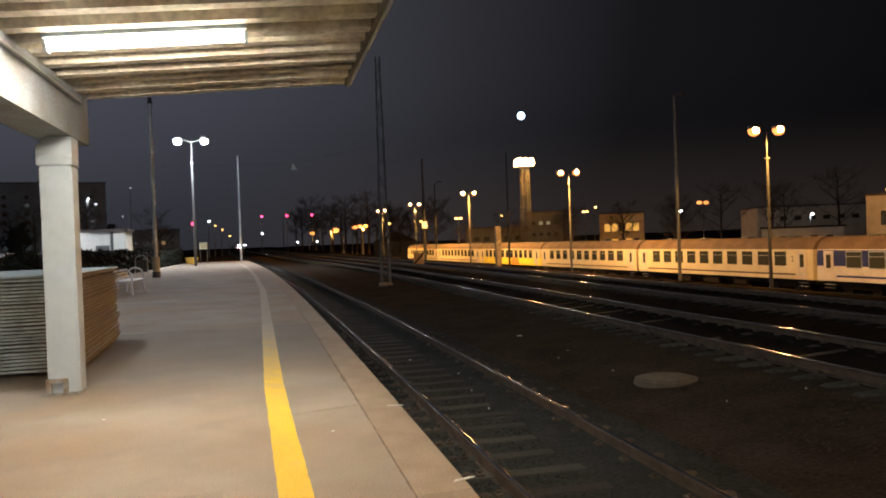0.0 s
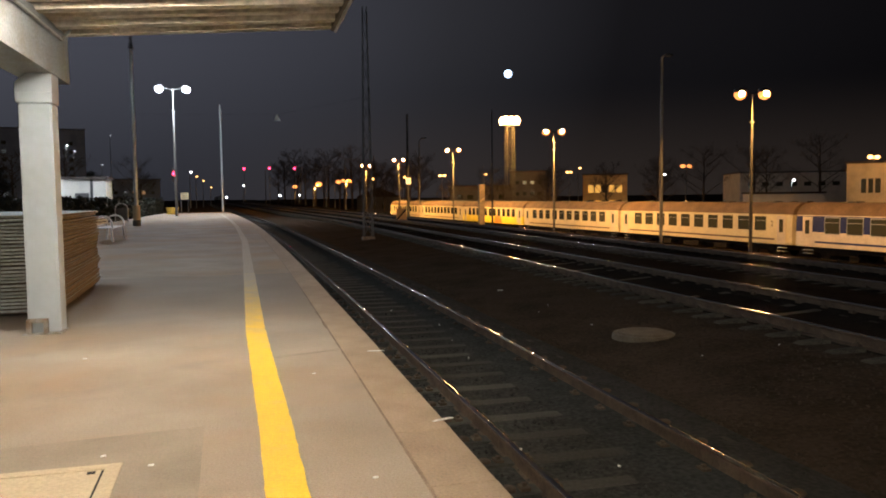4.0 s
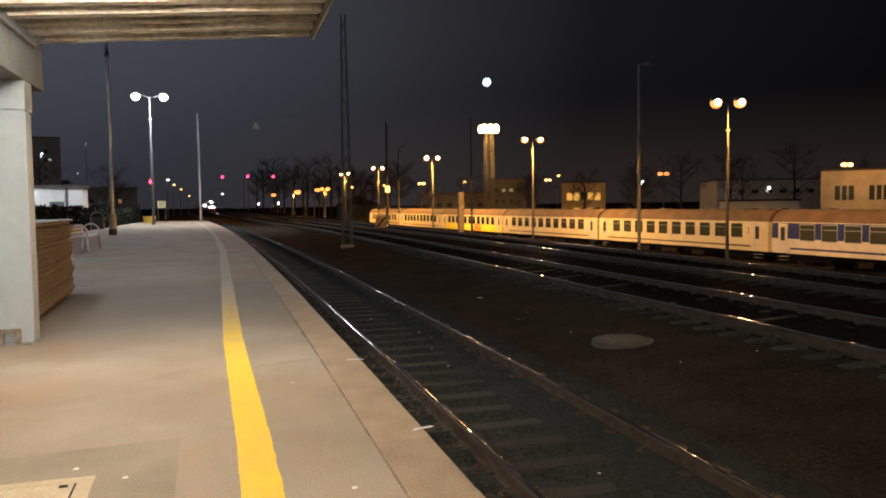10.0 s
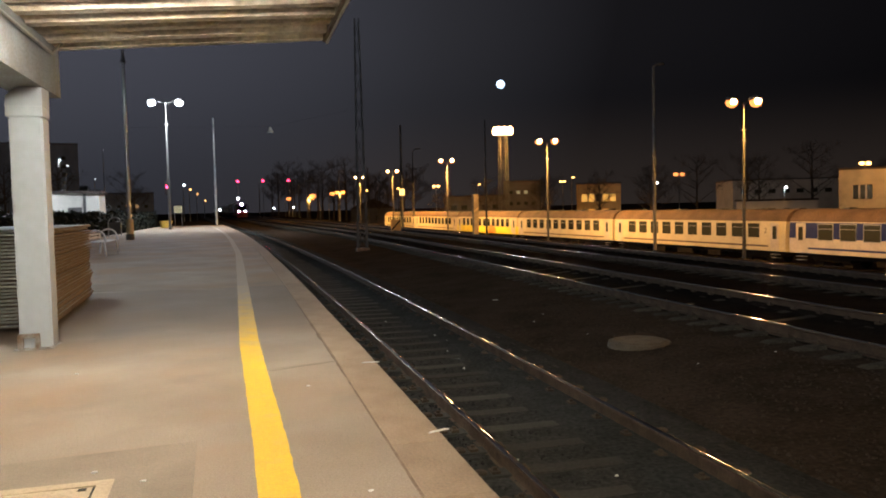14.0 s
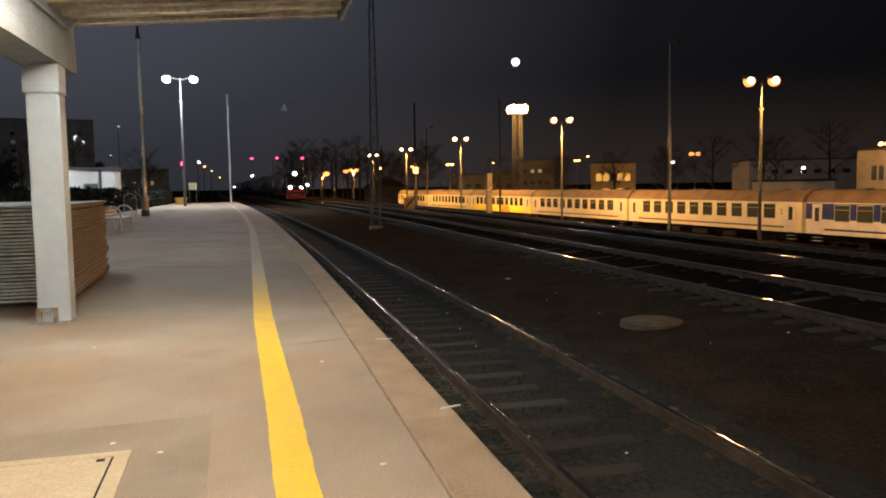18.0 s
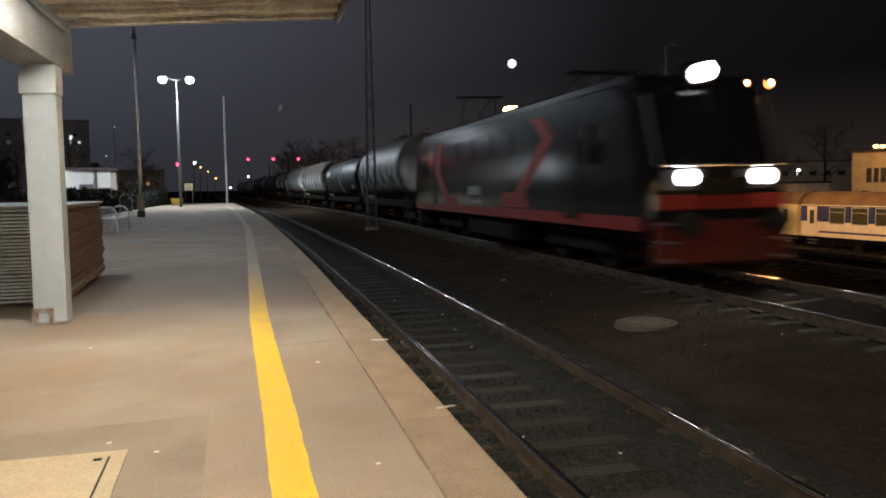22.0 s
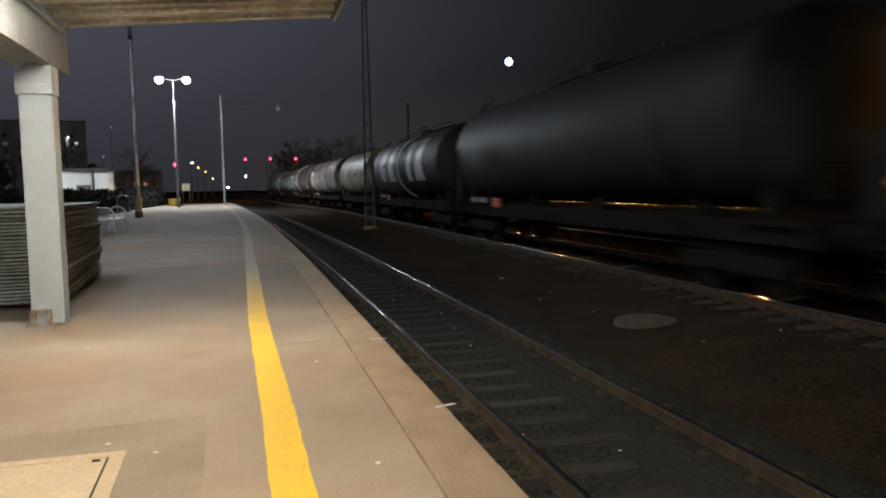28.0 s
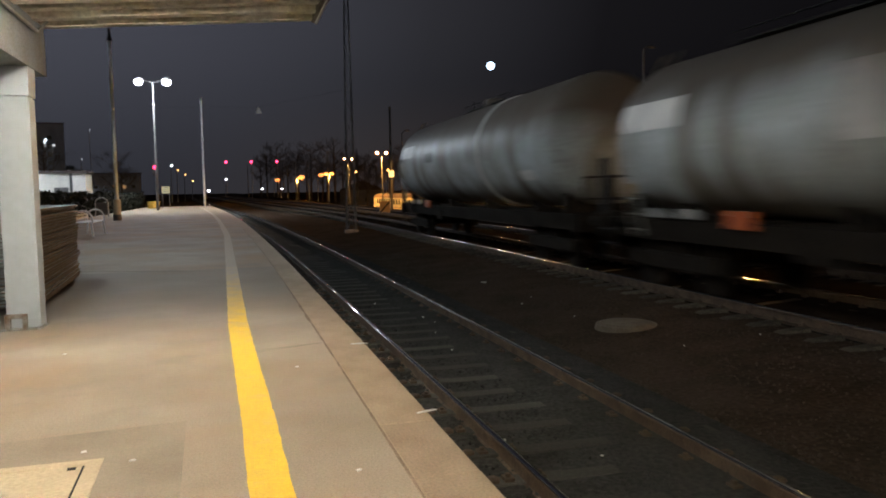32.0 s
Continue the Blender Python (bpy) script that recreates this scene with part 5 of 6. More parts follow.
# blocks of flats on the slope behind the station
rw = random.Random(21)
for k, (x, y, w, h, st, turn) in enumerate(((-92, 205, 26, 39, 13, 18), (-60, 232, 34, 22, 8, 14), (-36, 262, 18, 9, 2, 8))):
    litset = {(rw.randrange(1, st), rw.randrange(0, 6)) for _ in range(10 if k < 2 else 3)}
    building("apartment_block", "dark concrete block of flats with a few lit windows", pose(x, y, -1, 0, 0, turn), w, 12, h, FLAT_WALL, st, 6, lit=litset, win=(1.1, 1.0), first=2.0, floor=(h - 4) / st, lit_mat=LIT_WINDOW if k != 1 else LIT_WINDOW_COOL)
for x, y, zl, r in ((-37.5, 183, 13.4, 0.20), (-36.3, 184, 12.2, 0.26), (-33.0, 210, 17.5, 0.12), (-31.5, 188, 9.5, 0.13)):
    single_lamp("distant street lamp with white light on the slope", x, y, -0.6, zl, WHITE_DIM, r, name="street_lamp", watts=300 if x == -37.5 else 0, color=COOL)
# lights of the line far ahead, left of the tracks
for x, y, zl, r, mt in ((-14.5, 210, 8.6, 0.22, WHITE_GLASS), (-13.4, 215, 7.6, 0.22, SODIUM_DIM), (-13.0, 240, 7.0, 0.22, SODIUM_DIM), (-12.5, 275, 5.6, 0.25, SODIUM_DIM), (-9.5, 330, 2.6, 0.4, WHITE_GLASS), (-3.0, 420, 8.5, 0.45, WHITE_GLASS), (14.0, 400, 3.2, 0.45, WHITE_GLASS), (19.0, 320, 2.9, 0.4, WHITE_GLASS)):
    single_lamp("small distant lamp beside the line", x, y, -0.6, zl, mt, r, name="street_lamp")

# ---- trees and hedge ----------------------------------------------------------------


def tree_mesh(seed, h, bushy):
    """Trunk with limbs, and a crown of many twig blades, as two meshes."""
    r = random.Random(seed)
    bm = B()
    rod(bm, (0, 0, 0), (0.1, 0.05, h * 0.45), 0.22, 0.15, 8), rod(bm, (0.1, 0.05, h * 0.44), (0.0, 0.1, h * 0.9), 0.15, 0.04, 7)
    tips = []
    for k in range(13):
        z = h * (0.28 + 0.6 * k / 13)
        a = k * 2.4 + r.uniform(-0.4, 0.4)
        L = h * (0.36 - 0.2 * k / 13) * r.uniform(0.8, 1.25)
        p0 = Vector((0.06, 0.06, z))
        p1 = p0 + Vector((math.cos(a) * L, math.sin(a) * L, L * r.uniform(0.45, 0.95)))
        rod(bm, p0, p1, 0.075, 0.025, 5)
        for j in range(4):
            f = r.uniform(0.35, 1.0)
            q0 = p0.lerp(p1, f)
            q1 = q0 + Vector((r.uniform(-1, 1), r.uniform(-1, 1), r.uniform(0.2, 1.1))) * L * 0.42
            rod(bm, q0, q1, 0.03, 0.01, 4)
            tips.append((q0, q1))
    trunk = bpy.data.meshes.new("trunk")
    bm.to_mesh(trunk)
    bm.free()
    verts, faces = [], []
    for q0, q1 in tips:
        for j in range(34 if not bushy else 46):
            c = q0.lerp(q1, r.uniform(0.1, 1.15)) + Vector((r.gauss(0, 0.28), r.gauss(0, 0.28), r.gauss(0, 0.25))) * (h / 9)
            d = Vector((r.gauss(0, 1), r.gauss(0, 1), r.gauss(0.4, 1))).normalized() * r.uniform(0.25, 0.6)
            s = d.cross(Vector((r.gauss(0, 1), r.gauss(0, 1), 1))).normalized() * (0.018 if not bushy else 0.16)
            i = len(verts)
            verts += [tuple(c - s), tuple(c + s), tuple(c + d)]
            faces.append((i, i + 1, i + 2))
    crown = bpy.data.meshes.new("crown")
    crown.from_pydata(verts, [], faces)
    trunk.materials.append(BARK)
    crown.materials.append(LEAVES if bushy else TWIGS)
    return trunk, crown


KINDS = [tree_mesh(1, 9.0, False), tree_mesh(2, 10.5, False), tree_mesh(3, 8.0, True), tree_mesh(4, 11.5, False)]


def tree(k, x, y, s=1.0, turn=0, group="trees"):
    bare = k % 4 != 2
    t = thing("tree", "bare winter tree with fine dark twigs" if bare else "dark evergreen tree with a dense crown", "tree", group, at=pose(x, y, ground_z(x) - 0.05, 0, 0, turn) @ Matrix.Scale(s, 4))
    for nm, me in zip(("trunk", "crown"), KINDS[k % 4]):
        share(nm, me, t, Matrix())


rt = random.Random(4)
for k, (x, y, s) in enumerate(((66, 120, 1.0), (71, 128, 1.15), (54, 135, 0.9), (76, 122, 1.1), (69, 146, 1.2), (58, 150, 0.95), (84, 116, 1.0), (52, 168, 1.0), (47, 185, 1.05), (56, 172, 0.9), (90, 128, 1.1), (96, 118, 1.2), (104, 112, 1.1), (62, 158, 1.1), (43, 214, 1.2), (38, 228, 1.1))):
    tree(k if k % 4 != 2 else k + 1, x, y, s, k * 67)
for k in range(20):
    x = 14 + k * 3.0 + rt.uniform(-1.5, 1.5)
    tree(k if k % 4 != 2 else k + 1, x, 385 - k * 3 + rt.uniform(-8, 8), rt.uniform(1.7, 2.5), k * 41, "woods beyond the yard")
for k in range(16):
    tree(k + 1, -70 + k * 3.6 + rt.uniform(-1, 1), 118 + rt.uniform(-6, 14) + k * 1.5, rt.uniform(0.75, 1.15), k * 53, "trees behind the hut")
# bush before the hut wall
tree(2, -18.6, 84.2, 0.36, 30, "shrubs")
tree(2, -21.0, 83.8, 0.30, 90, "shrubs")


def hedge(name, label, x0, x1, y0, y1, h, count, seed):
    r = random.Random(seed)
    verts, faces = [], []
    for i in range(count):
        c = Vector((r.uniform(x0, x1), r.uniform(y0, y1), 0))
        c.z = ground_z(c.x) + h * r.random() ** 0.7 * (0.85 + 0.25 * noise.noise(Vector((c.x * 0.4, c.y * 0.4, 0))))
        d = Vector((r.gauss(0, 1), r.gauss(0, 1), r.gauss(0, 1))).normalized() * 0.28
        s = d.cross(Vector((r.gauss(0, 1), r.gauss(0, 1), 1))).normalized() * 0.16
        j = len(verts)
        verts += [tuple(c - s), tuple(c + s), tuple(c + d)]
        faces.append((j, j + 1, j + 2))
    me = bpy.data.meshes.new(name)
    me.from_pydata(verts, [], faces)
    me.materials.append(LEAVES)
    tagged(new(name, me), label, "hedge", kind="stuff")


hedge("hedge", "dark clipped hedge behind the platform", -24, -10.5, 101.8, 104.5, 2.6, 6000, 6)
hedge("platform_hedge", "dark hedge along the back of the platform", -12.4, -10.2, 20, 101.5, 2.45, 26000, 7)
# dark wall at the back of the platform
bm = B()
box(bm, -22.0, -21.7, -40, 110, -0.62, 1.9)
tagged(part("boundary_wall", bm, DARK_WALL), "dark boundary wall behind the station", "wall", kind="structure")

# ---- the freight train ---------------------------------------------------------------
GAUGE = 0.75


def add_bogie(th, yy, base=0.9, wheel=0.46):
    bm = B()
    box(bm, -1.02, -0.86, yy - base - 0.45, yy + base + 0.45, 0.34, 0.62, 0.04), box(bm, 0.86, 1.02, yy - base - 0.45, yy + base + 0.45, 0.34, 0.62, 0.04)
    box(bm, -0.95, 0.95, yy - 0.25, yy + 0.25, 0.40, 0.80, 0.03)
    bg = part("bogie", bm, UNDER, th)
    for wy in (-base, base):
        for sx in (-GAUGE, GAUGE):
            bm = B()
            rod(bm, (sx - 0.065, yy + wy, wheel), (sx + 0.065, yy + wy, wheel), wheel, seg=22)
            rod(bm, (sx * 1.0 - 0.15 * (1 if sx > 0 else -1), yy + wy, wheel), (sx * 1.25, yy + wy, wheel), 0.13, seg=12)
            part("wheel", bm, UNDER, bg)


def add_buffers(th, h):
    for sy in (-1, 1):
        bm = B()
        box(bm, -1.25, 1.25, sy * (h - 0.62), sy * (h - 0.5), 0.82, 1.22, 0.02)
        part("buffer_beam", bm, UNDER, th)
        for sx in (-0.88, 0.88):
            bm = B()
            rod(bm, (sx, sy * (h - 0.5), 1.05), (sx, sy * (h - 0.06), 1.05), 0.09, seg=10), rod(bm, (sx, sy * (h - 0.06), 1.05), (sx, sy * h, 1.05), 0.22, seg=16)
            part("buffer", bm, BUFFER, th)
        bm = B()
        rod(bm, (0, sy * (h - 0.5), 1.0), (0, sy * (h + 0.05), 0.95), 0.05, seg=8)
        part("coupling", bm, BUFFER, th)


def tank_paint(name, base, stain, rough=0.5, band=None):
    """Tank paint with rusty runs and grime, and shade painted along top and belly."""
    m = mat(name, base, rough, vary=0.34, scale=1.1, fine=14, bump=0.04, dirt=stain, dirt_at=0.52, spec=0.5 if rough < 0.4 else 0.2)
    n, l = m.node_tree.nodes, m.node_tree.links
    b = n["Principled BSDF"]
    src = b.inputs["Base Color"].links[0].from_socket
    co, mp, nz, mr, mx = n.new("ShaderNodeTexCoord"), n.new("ShaderNodeMapping"), n.new("ShaderNodeTexNoise"), n.new("ShaderNodeMapRange"), n.new("ShaderNodeMix")
    mp.inputs["Scale"].default_value = (0.15, 0.9, 0.15)
    nz.inputs["Scale"].default_value, nz.inputs["Detail"].default_value = 1.4, 4.0
    mr.inputs["From Min"].default_value, mr.inputs["From Max"].default_value = 0.47, 0.64
    mr.inputs["To Max"].default_value = 0.85
    mx.data_type = "RGBA"
    mx.inputs["B"].default_value = (*stain, 1)
    l.new(co.outputs["Object"], mp.inputs["Vector"])
    l.new(mp.outputs[0], nz.inputs["Vector"])
    l.new(nz.outputs["Fac"], mr.inputs["Value"])
    l.new(mr.outputs[0], mx.inputs["Factor"])
    l.new(src, mx.inputs["A"])
    # rust along the top plus the tank top's shade put into the colour, uneven lower edge
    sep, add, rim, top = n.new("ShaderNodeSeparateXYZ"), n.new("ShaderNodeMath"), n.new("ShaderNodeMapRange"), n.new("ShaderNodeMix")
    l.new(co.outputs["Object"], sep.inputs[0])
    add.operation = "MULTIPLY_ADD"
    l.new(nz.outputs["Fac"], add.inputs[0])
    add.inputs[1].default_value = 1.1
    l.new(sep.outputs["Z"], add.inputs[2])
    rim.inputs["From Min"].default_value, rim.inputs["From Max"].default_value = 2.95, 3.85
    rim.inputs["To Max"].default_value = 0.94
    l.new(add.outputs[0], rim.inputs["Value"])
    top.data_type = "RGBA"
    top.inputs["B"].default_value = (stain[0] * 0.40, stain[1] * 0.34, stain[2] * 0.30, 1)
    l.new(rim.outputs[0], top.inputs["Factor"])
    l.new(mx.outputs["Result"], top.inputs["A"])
    # rust along the belly, darkened further with the painted shade of the underside
    belly, low, under_shade = n.new("ShaderNodeMath"), n.new("ShaderNodeMapRange"), n.new("ShaderNodeMix")
    belly.operation = "MULTIPLY_ADD"
    l.new(nz.outputs["Fac"], belly.inputs[0])
    belly.inputs[1].default_value = -1.5
    l.new(sep.outputs["Z"], belly.inputs[2])
    low.inputs["From Min"].default_value, low.inputs["From Max"].default_value = 1.25, 0.70
    low.inputs["To Max"].default_value = 0.85
    l.new(belly.outputs[0], low.inputs["Value"])
    under_shade.data_type = "RGBA"
    under_shade.inputs["B"].default_value = (stain[0] * 0.42, stain[1] * 0.36, stain[2] * 0.29, 1)
    l.new(low.outputs[0], under_shade.inputs["Factor"])
    l.new(top.outputs["Result"], under_shade.inputs["A"])
    l.new(under_shade.outputs["Result"], b.inputs["Base Color"])
    return m


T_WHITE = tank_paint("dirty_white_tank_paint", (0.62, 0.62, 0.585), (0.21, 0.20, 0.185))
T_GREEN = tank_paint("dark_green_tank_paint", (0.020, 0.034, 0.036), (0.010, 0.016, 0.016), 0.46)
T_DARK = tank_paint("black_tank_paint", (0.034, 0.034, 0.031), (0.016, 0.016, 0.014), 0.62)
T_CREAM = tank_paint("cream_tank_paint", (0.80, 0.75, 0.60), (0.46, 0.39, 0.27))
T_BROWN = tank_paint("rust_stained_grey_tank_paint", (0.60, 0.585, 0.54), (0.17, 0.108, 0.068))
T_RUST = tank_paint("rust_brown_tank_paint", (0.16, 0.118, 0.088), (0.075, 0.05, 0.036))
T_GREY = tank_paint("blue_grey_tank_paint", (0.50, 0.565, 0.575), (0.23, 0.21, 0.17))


def shell_band(name, th, y0, y1, a0, a1, r, cz, material, label="", k=14, up=None, lift=0.0):
    """A curved plate that lies on the tank's seen side, angles in degrees above the middle."""
    bm = B()
    prev = None
    k = max(k, round(abs(a1 - a0) / 4))
    for i in range(k + 1):
        f = i / k
        a = radians(a0 + (a1 - a0) * f)
        if isinstance(up, str):
            w = {"round": min(1.0, 0.62 + 2.6 * min(f, 1 - f)), "narrow_top": 1.0 - 0.5 * f, "narrow_foot": 1.0 if f > 0.74 else 0.52, "waist": 0.62 + 0.76 * abs(f - 0.5)}[up]
            mid, half_w = (y0 + y1) / 2, (y1 - y0) / 2 * w
            ends = (mid - half_w, mid + half_w)
        else:
            sh = (up or 0) * (f - 0.5)
            ends = (y0 + sh, y1 + sh)
        lo = [bm.verts.new((-(r + q + lift) * math.cos(a), y, cz + (r + q + lift) * math.sin(a))) for y in ends for q in (0.003, 0.008)]
        if prev:
            for p, q_ in ((0, 1), (1, 3), (3, 2), (2, 0)):
                bm.faces.new((prev[p], prev[q_], lo[q_], lo[p]))
        else:
            bm.faces.new((lo[0], lo[1], lo[3], lo[2]))
        prev = lo
    bm.faces.new((prev[2], prev[3], prev[1], prev[0]))
    bmesh.ops.recalc_face_normals(bm, faces=bm.faces[:])
    return part(name, bm, material, th, label, smooth=True)


def tank_wagon(label, length, paint, rings=(), marks=(), ring_mat=None, r=1.39, cz=2.56, walk_long=True, front=0.0, plate=ORANGE_PLATE):
    th = thing("tank_wagon", label, "tank wagon", "freight train")
    h = length / 2 - 0.05
    tl = h - 1.15
    bm = B()
    prof = [(-tl, 0.02), (-tl + 0.03, r * 0.45), (-tl + 0.11, r * 0.74), (-tl + 0.22, r * 0.90), (-tl + 0.36, r * 0.98), (-tl + 0.5, r)]
    prof = [(y + front, rr) for y, rr in prof] + [(-y, rr) for y, rr in prof[::-1]]
    n = 40
    rg = []
    for y, rr in prof:
        rg.append([bm.verts.new((rr * math.cos(i * math.tau / n), y, cz + rr * math.sin(i * math.tau / n))) for i in range(n)])
    for a, b in zip(rg, rg[1:]):
        for i in range(n):
            j = (i + 1) % n
            bm.faces.new((a[i], a[j], b[j], b[i]))
    bm.faces.new(rg[0][::-1]), bm.faces.new(rg[-1])
    bmesh.ops.recalc_face_normals(bm, faces=bm.faces[:])
    part("tank", bm, paint, th, smooth=True)
    # weld seams and stiffening rings
    for y in rings:
        bm = B()
        prev = None
        for i in range(n + 1):
            a = i * math.tau / n
            cur = [bm.verts.new((q * math.cos(a), yy, cz + q * math.sin(a))) for q in (r + 0.002, r + 0.035) for yy in (y - 0.11, y + 0.11)]
            if prev:
                for p, q_ in ((0, 1), (1, 3), (3, 2), (2, 0)):
                    bm.faces.new((prev[p], prev[q_], cur[q_], cur[p]))
            prev = cur
        bmesh.ops.recalc_face_normals(bm, faces=bm.faces[:])
        part("ring", bm, ring_mat or WORN_WHITE, th, "pale ring round the tank", smooth=True)
    for y0, y1, a0, a1, mt, up in marks:
        shell_band("marking", th, y0, y1, a0, a1, r, cz, mt, "painted patch", up=up, lift=0.008 if mt in (T_DARK, MARK_GREY, MARK_BLUE, LABEL_WHITE, RING_WHITE) else -0.002 if mt is T_BROWN else 0.004)
    # underframe with sole bars and saddles
    for sx in (-1, 1):
        bm = B()
        box(bm, sx * 0.95, sx * 1.12, -h + 0.55, h - 0.55, 0.84, 1.18)
        part("sole_bar", bm, UNDER, th)
    bm = B()
    box(bm, -0.42, 0.42, -h + 0.6, h - 0.6, 0.80, 1.21, 0.02)
    part("centre_sill", bm, UNDER, th)
    for yy in (-tl * 0.72, -tl * 0.25, tl * 0.25, tl * 0.72):
        bm = B()
        prism(bm, [(-1.0, 1.10), (1.0, 1.10), (1.02, 1.46), (0.7, 1.30), (0.0, 1.12), (-0.7, 1.30), (-1.02, 1.46)], yy - 0.12, yy + 0.12, "y")
        part("saddle", bm, UNDER, th)
    # roof walkway, manhole, ladder
    bm = B()
    wl_ = tl * (0.70 if walk_long else 0.28)
    box(bm, -0.26, 0.26, -wl_, wl_, cz + r + 0.03, cz + r + 0.06)
    part("walkway", bm, BUFFER, th, "dark roof walkway")
    for sx in (-0.26, 0.26):
        bm = B()
        rod(bm, (sx, -wl_, cz + r + 0.20), (sx, wl_, cz + r + 0.20), 0.018, seg=6)
        for k in range(7):
            yy = -wl_ + 2 * wl_ * k / 6
            rod(bm, (sx, yy, cz + r + 0.02), (sx, yy, cz + r + 0.20), 0.015, seg=5)
        part("handrail", bm, BUFFER, th)
    bm = B()
    rod(bm, (0, 0, cz + r - 0.1), (0, 0, cz + r + 0.22), 0.33, 0.33, 18)
    part("manhole", bm, paint, th)
    bm = B()
    for sy in (-0.22, 0.22):
        rod(bm, (-1.22, tl - 0.75 + sy, 0.9), (-r - 0.10, tl - 0.75 + sy, cz), 0.022, seg=6), rod(bm, (-r - 0.10, tl - 0.75 + sy, cz), (-0.5, tl - 0.75 + sy, cz + r + 0.1), 0.022, seg=6)
    for k in range(6):
        rod(bm, (-1.23 - 0.045 * k, tl - 0.97, 1.0 + 0.27 * k), (-1.23 - 0.045 * k, tl - 0.53, 1.0 + 0.27 * k), 0.016, seg=5)
    part("ladder", bm, paint, th)
    for sy in (-1, 1):
        bm = B()
        box(bm, -1.12, 1.12, sy * (h - 1.9), sy * (h - 0.5), 1.00, 1.10)
        part("end_platform", bm, UNDER, th)
        bm = B()
        prism(bm, [(-1.0, 1.1), (1.0, 1.1), (1.02, 1.62), (0.6, 1.36), (-0.6, 1.36), (-1.02, 1.62)], sy * (h - 1.75), sy * (h - 1.45), "y")
        part("end_saddle", bm, UNDER, th)
        bm = B()
        for sx in (-1.05, -0.35, 0.35, 1.05):
            rod(bm, (sx, sy * (h - 0.55), 1.08), (sx, sy * (h - 0.55), 1.95), 0.022, seg=6)
        rod(bm, (-1.05, sy * (h - 0.55), 1.95), (1.05, sy * (h - 0.55), 1.95), 0.022, seg=6), rod(bm, (-1.05, sy * (h - 0.55), 1.5), (1.05, sy * (h - 0.55), 1.5), 0.018, seg=6)
        part("end_railing", bm, BUFFER, th)
    # plates at the rear end of the side
    bm = B()
    box(bm, -1.20, -1.11, h - 4.98, h - 4.45, 1.11, 1.37, 0.01)
    part("hazard_plate", bm, plate, th, "orange plate" if plate is ORANGE_PLATE else "dark plate")
    for ya, yb in ((3.66, 3.14), (2.84, 2.10)):
        bm = B()
        box(bm, -1.19, -1.11, h - ya, h - yb, 1.22, 1.37, 0.01)
        part("data_plate", bm, PLATE_PALE if plate is ORANGE_PLATE else BUFFER, th, "narrow data plate")
    bm = B()
    box(bm, -1.16, -0.90, h - 6.6, h - 5.9, 0.72, 1.02, 0.03)
    part("valve_box", bm, UNDER, th, "dark valve box")
    bm = B()
    for zz in (0.42, 0.68, 0.94):
        box(bm, -1.28, -1.12, h - 1.0, h - 0.62, zz, zz + 0.03)
    rod(bm, (-1.2, h - 0.62, 0.42), (-1.2, h - 0.62, 1.9), 0.018, seg=6), rod(bm, (-1.2, h - 1.0, 0.42), (-1.2, h - 1.0, 1.9), 0.018, seg=6)
    part("end_steps", bm, BUFFER, th, "dark end steps")
    bm = B()
    box(bm, -1.15, -1.13, h - 0.7, h - 0.3, 1.25, 2.3, 0.01)
    part("end_platform_guard", bm, BUFFER, th)
    add_bogie(th, -h + 2.6), add_bogie(th, h - 2.6)
    add_buffers(th, h + 0.05)
    return th


def lathe(bm, profile, cx, cz, sy, closed=True, m=20):
    """Turn (radius, y) pairs about an axis along the train."""
    rg = [[bm.verts.new((cx + q * math.cos(a * math.tau / m), sy * yy, cz + q * math.sin(a * math.tau / m))) for a in range(m)] for q, yy in profile]
    for a, b in zip(rg, rg[1:] + rg[:1] if closed else rg[1:]):
        for i in range(m):
            bm.faces.new((a[i], a[(i + 1) % m], b[(i + 1) % m], b[i]))
    bmesh.ops.recalc_face_normals(bm, faces=bm.faces[:])


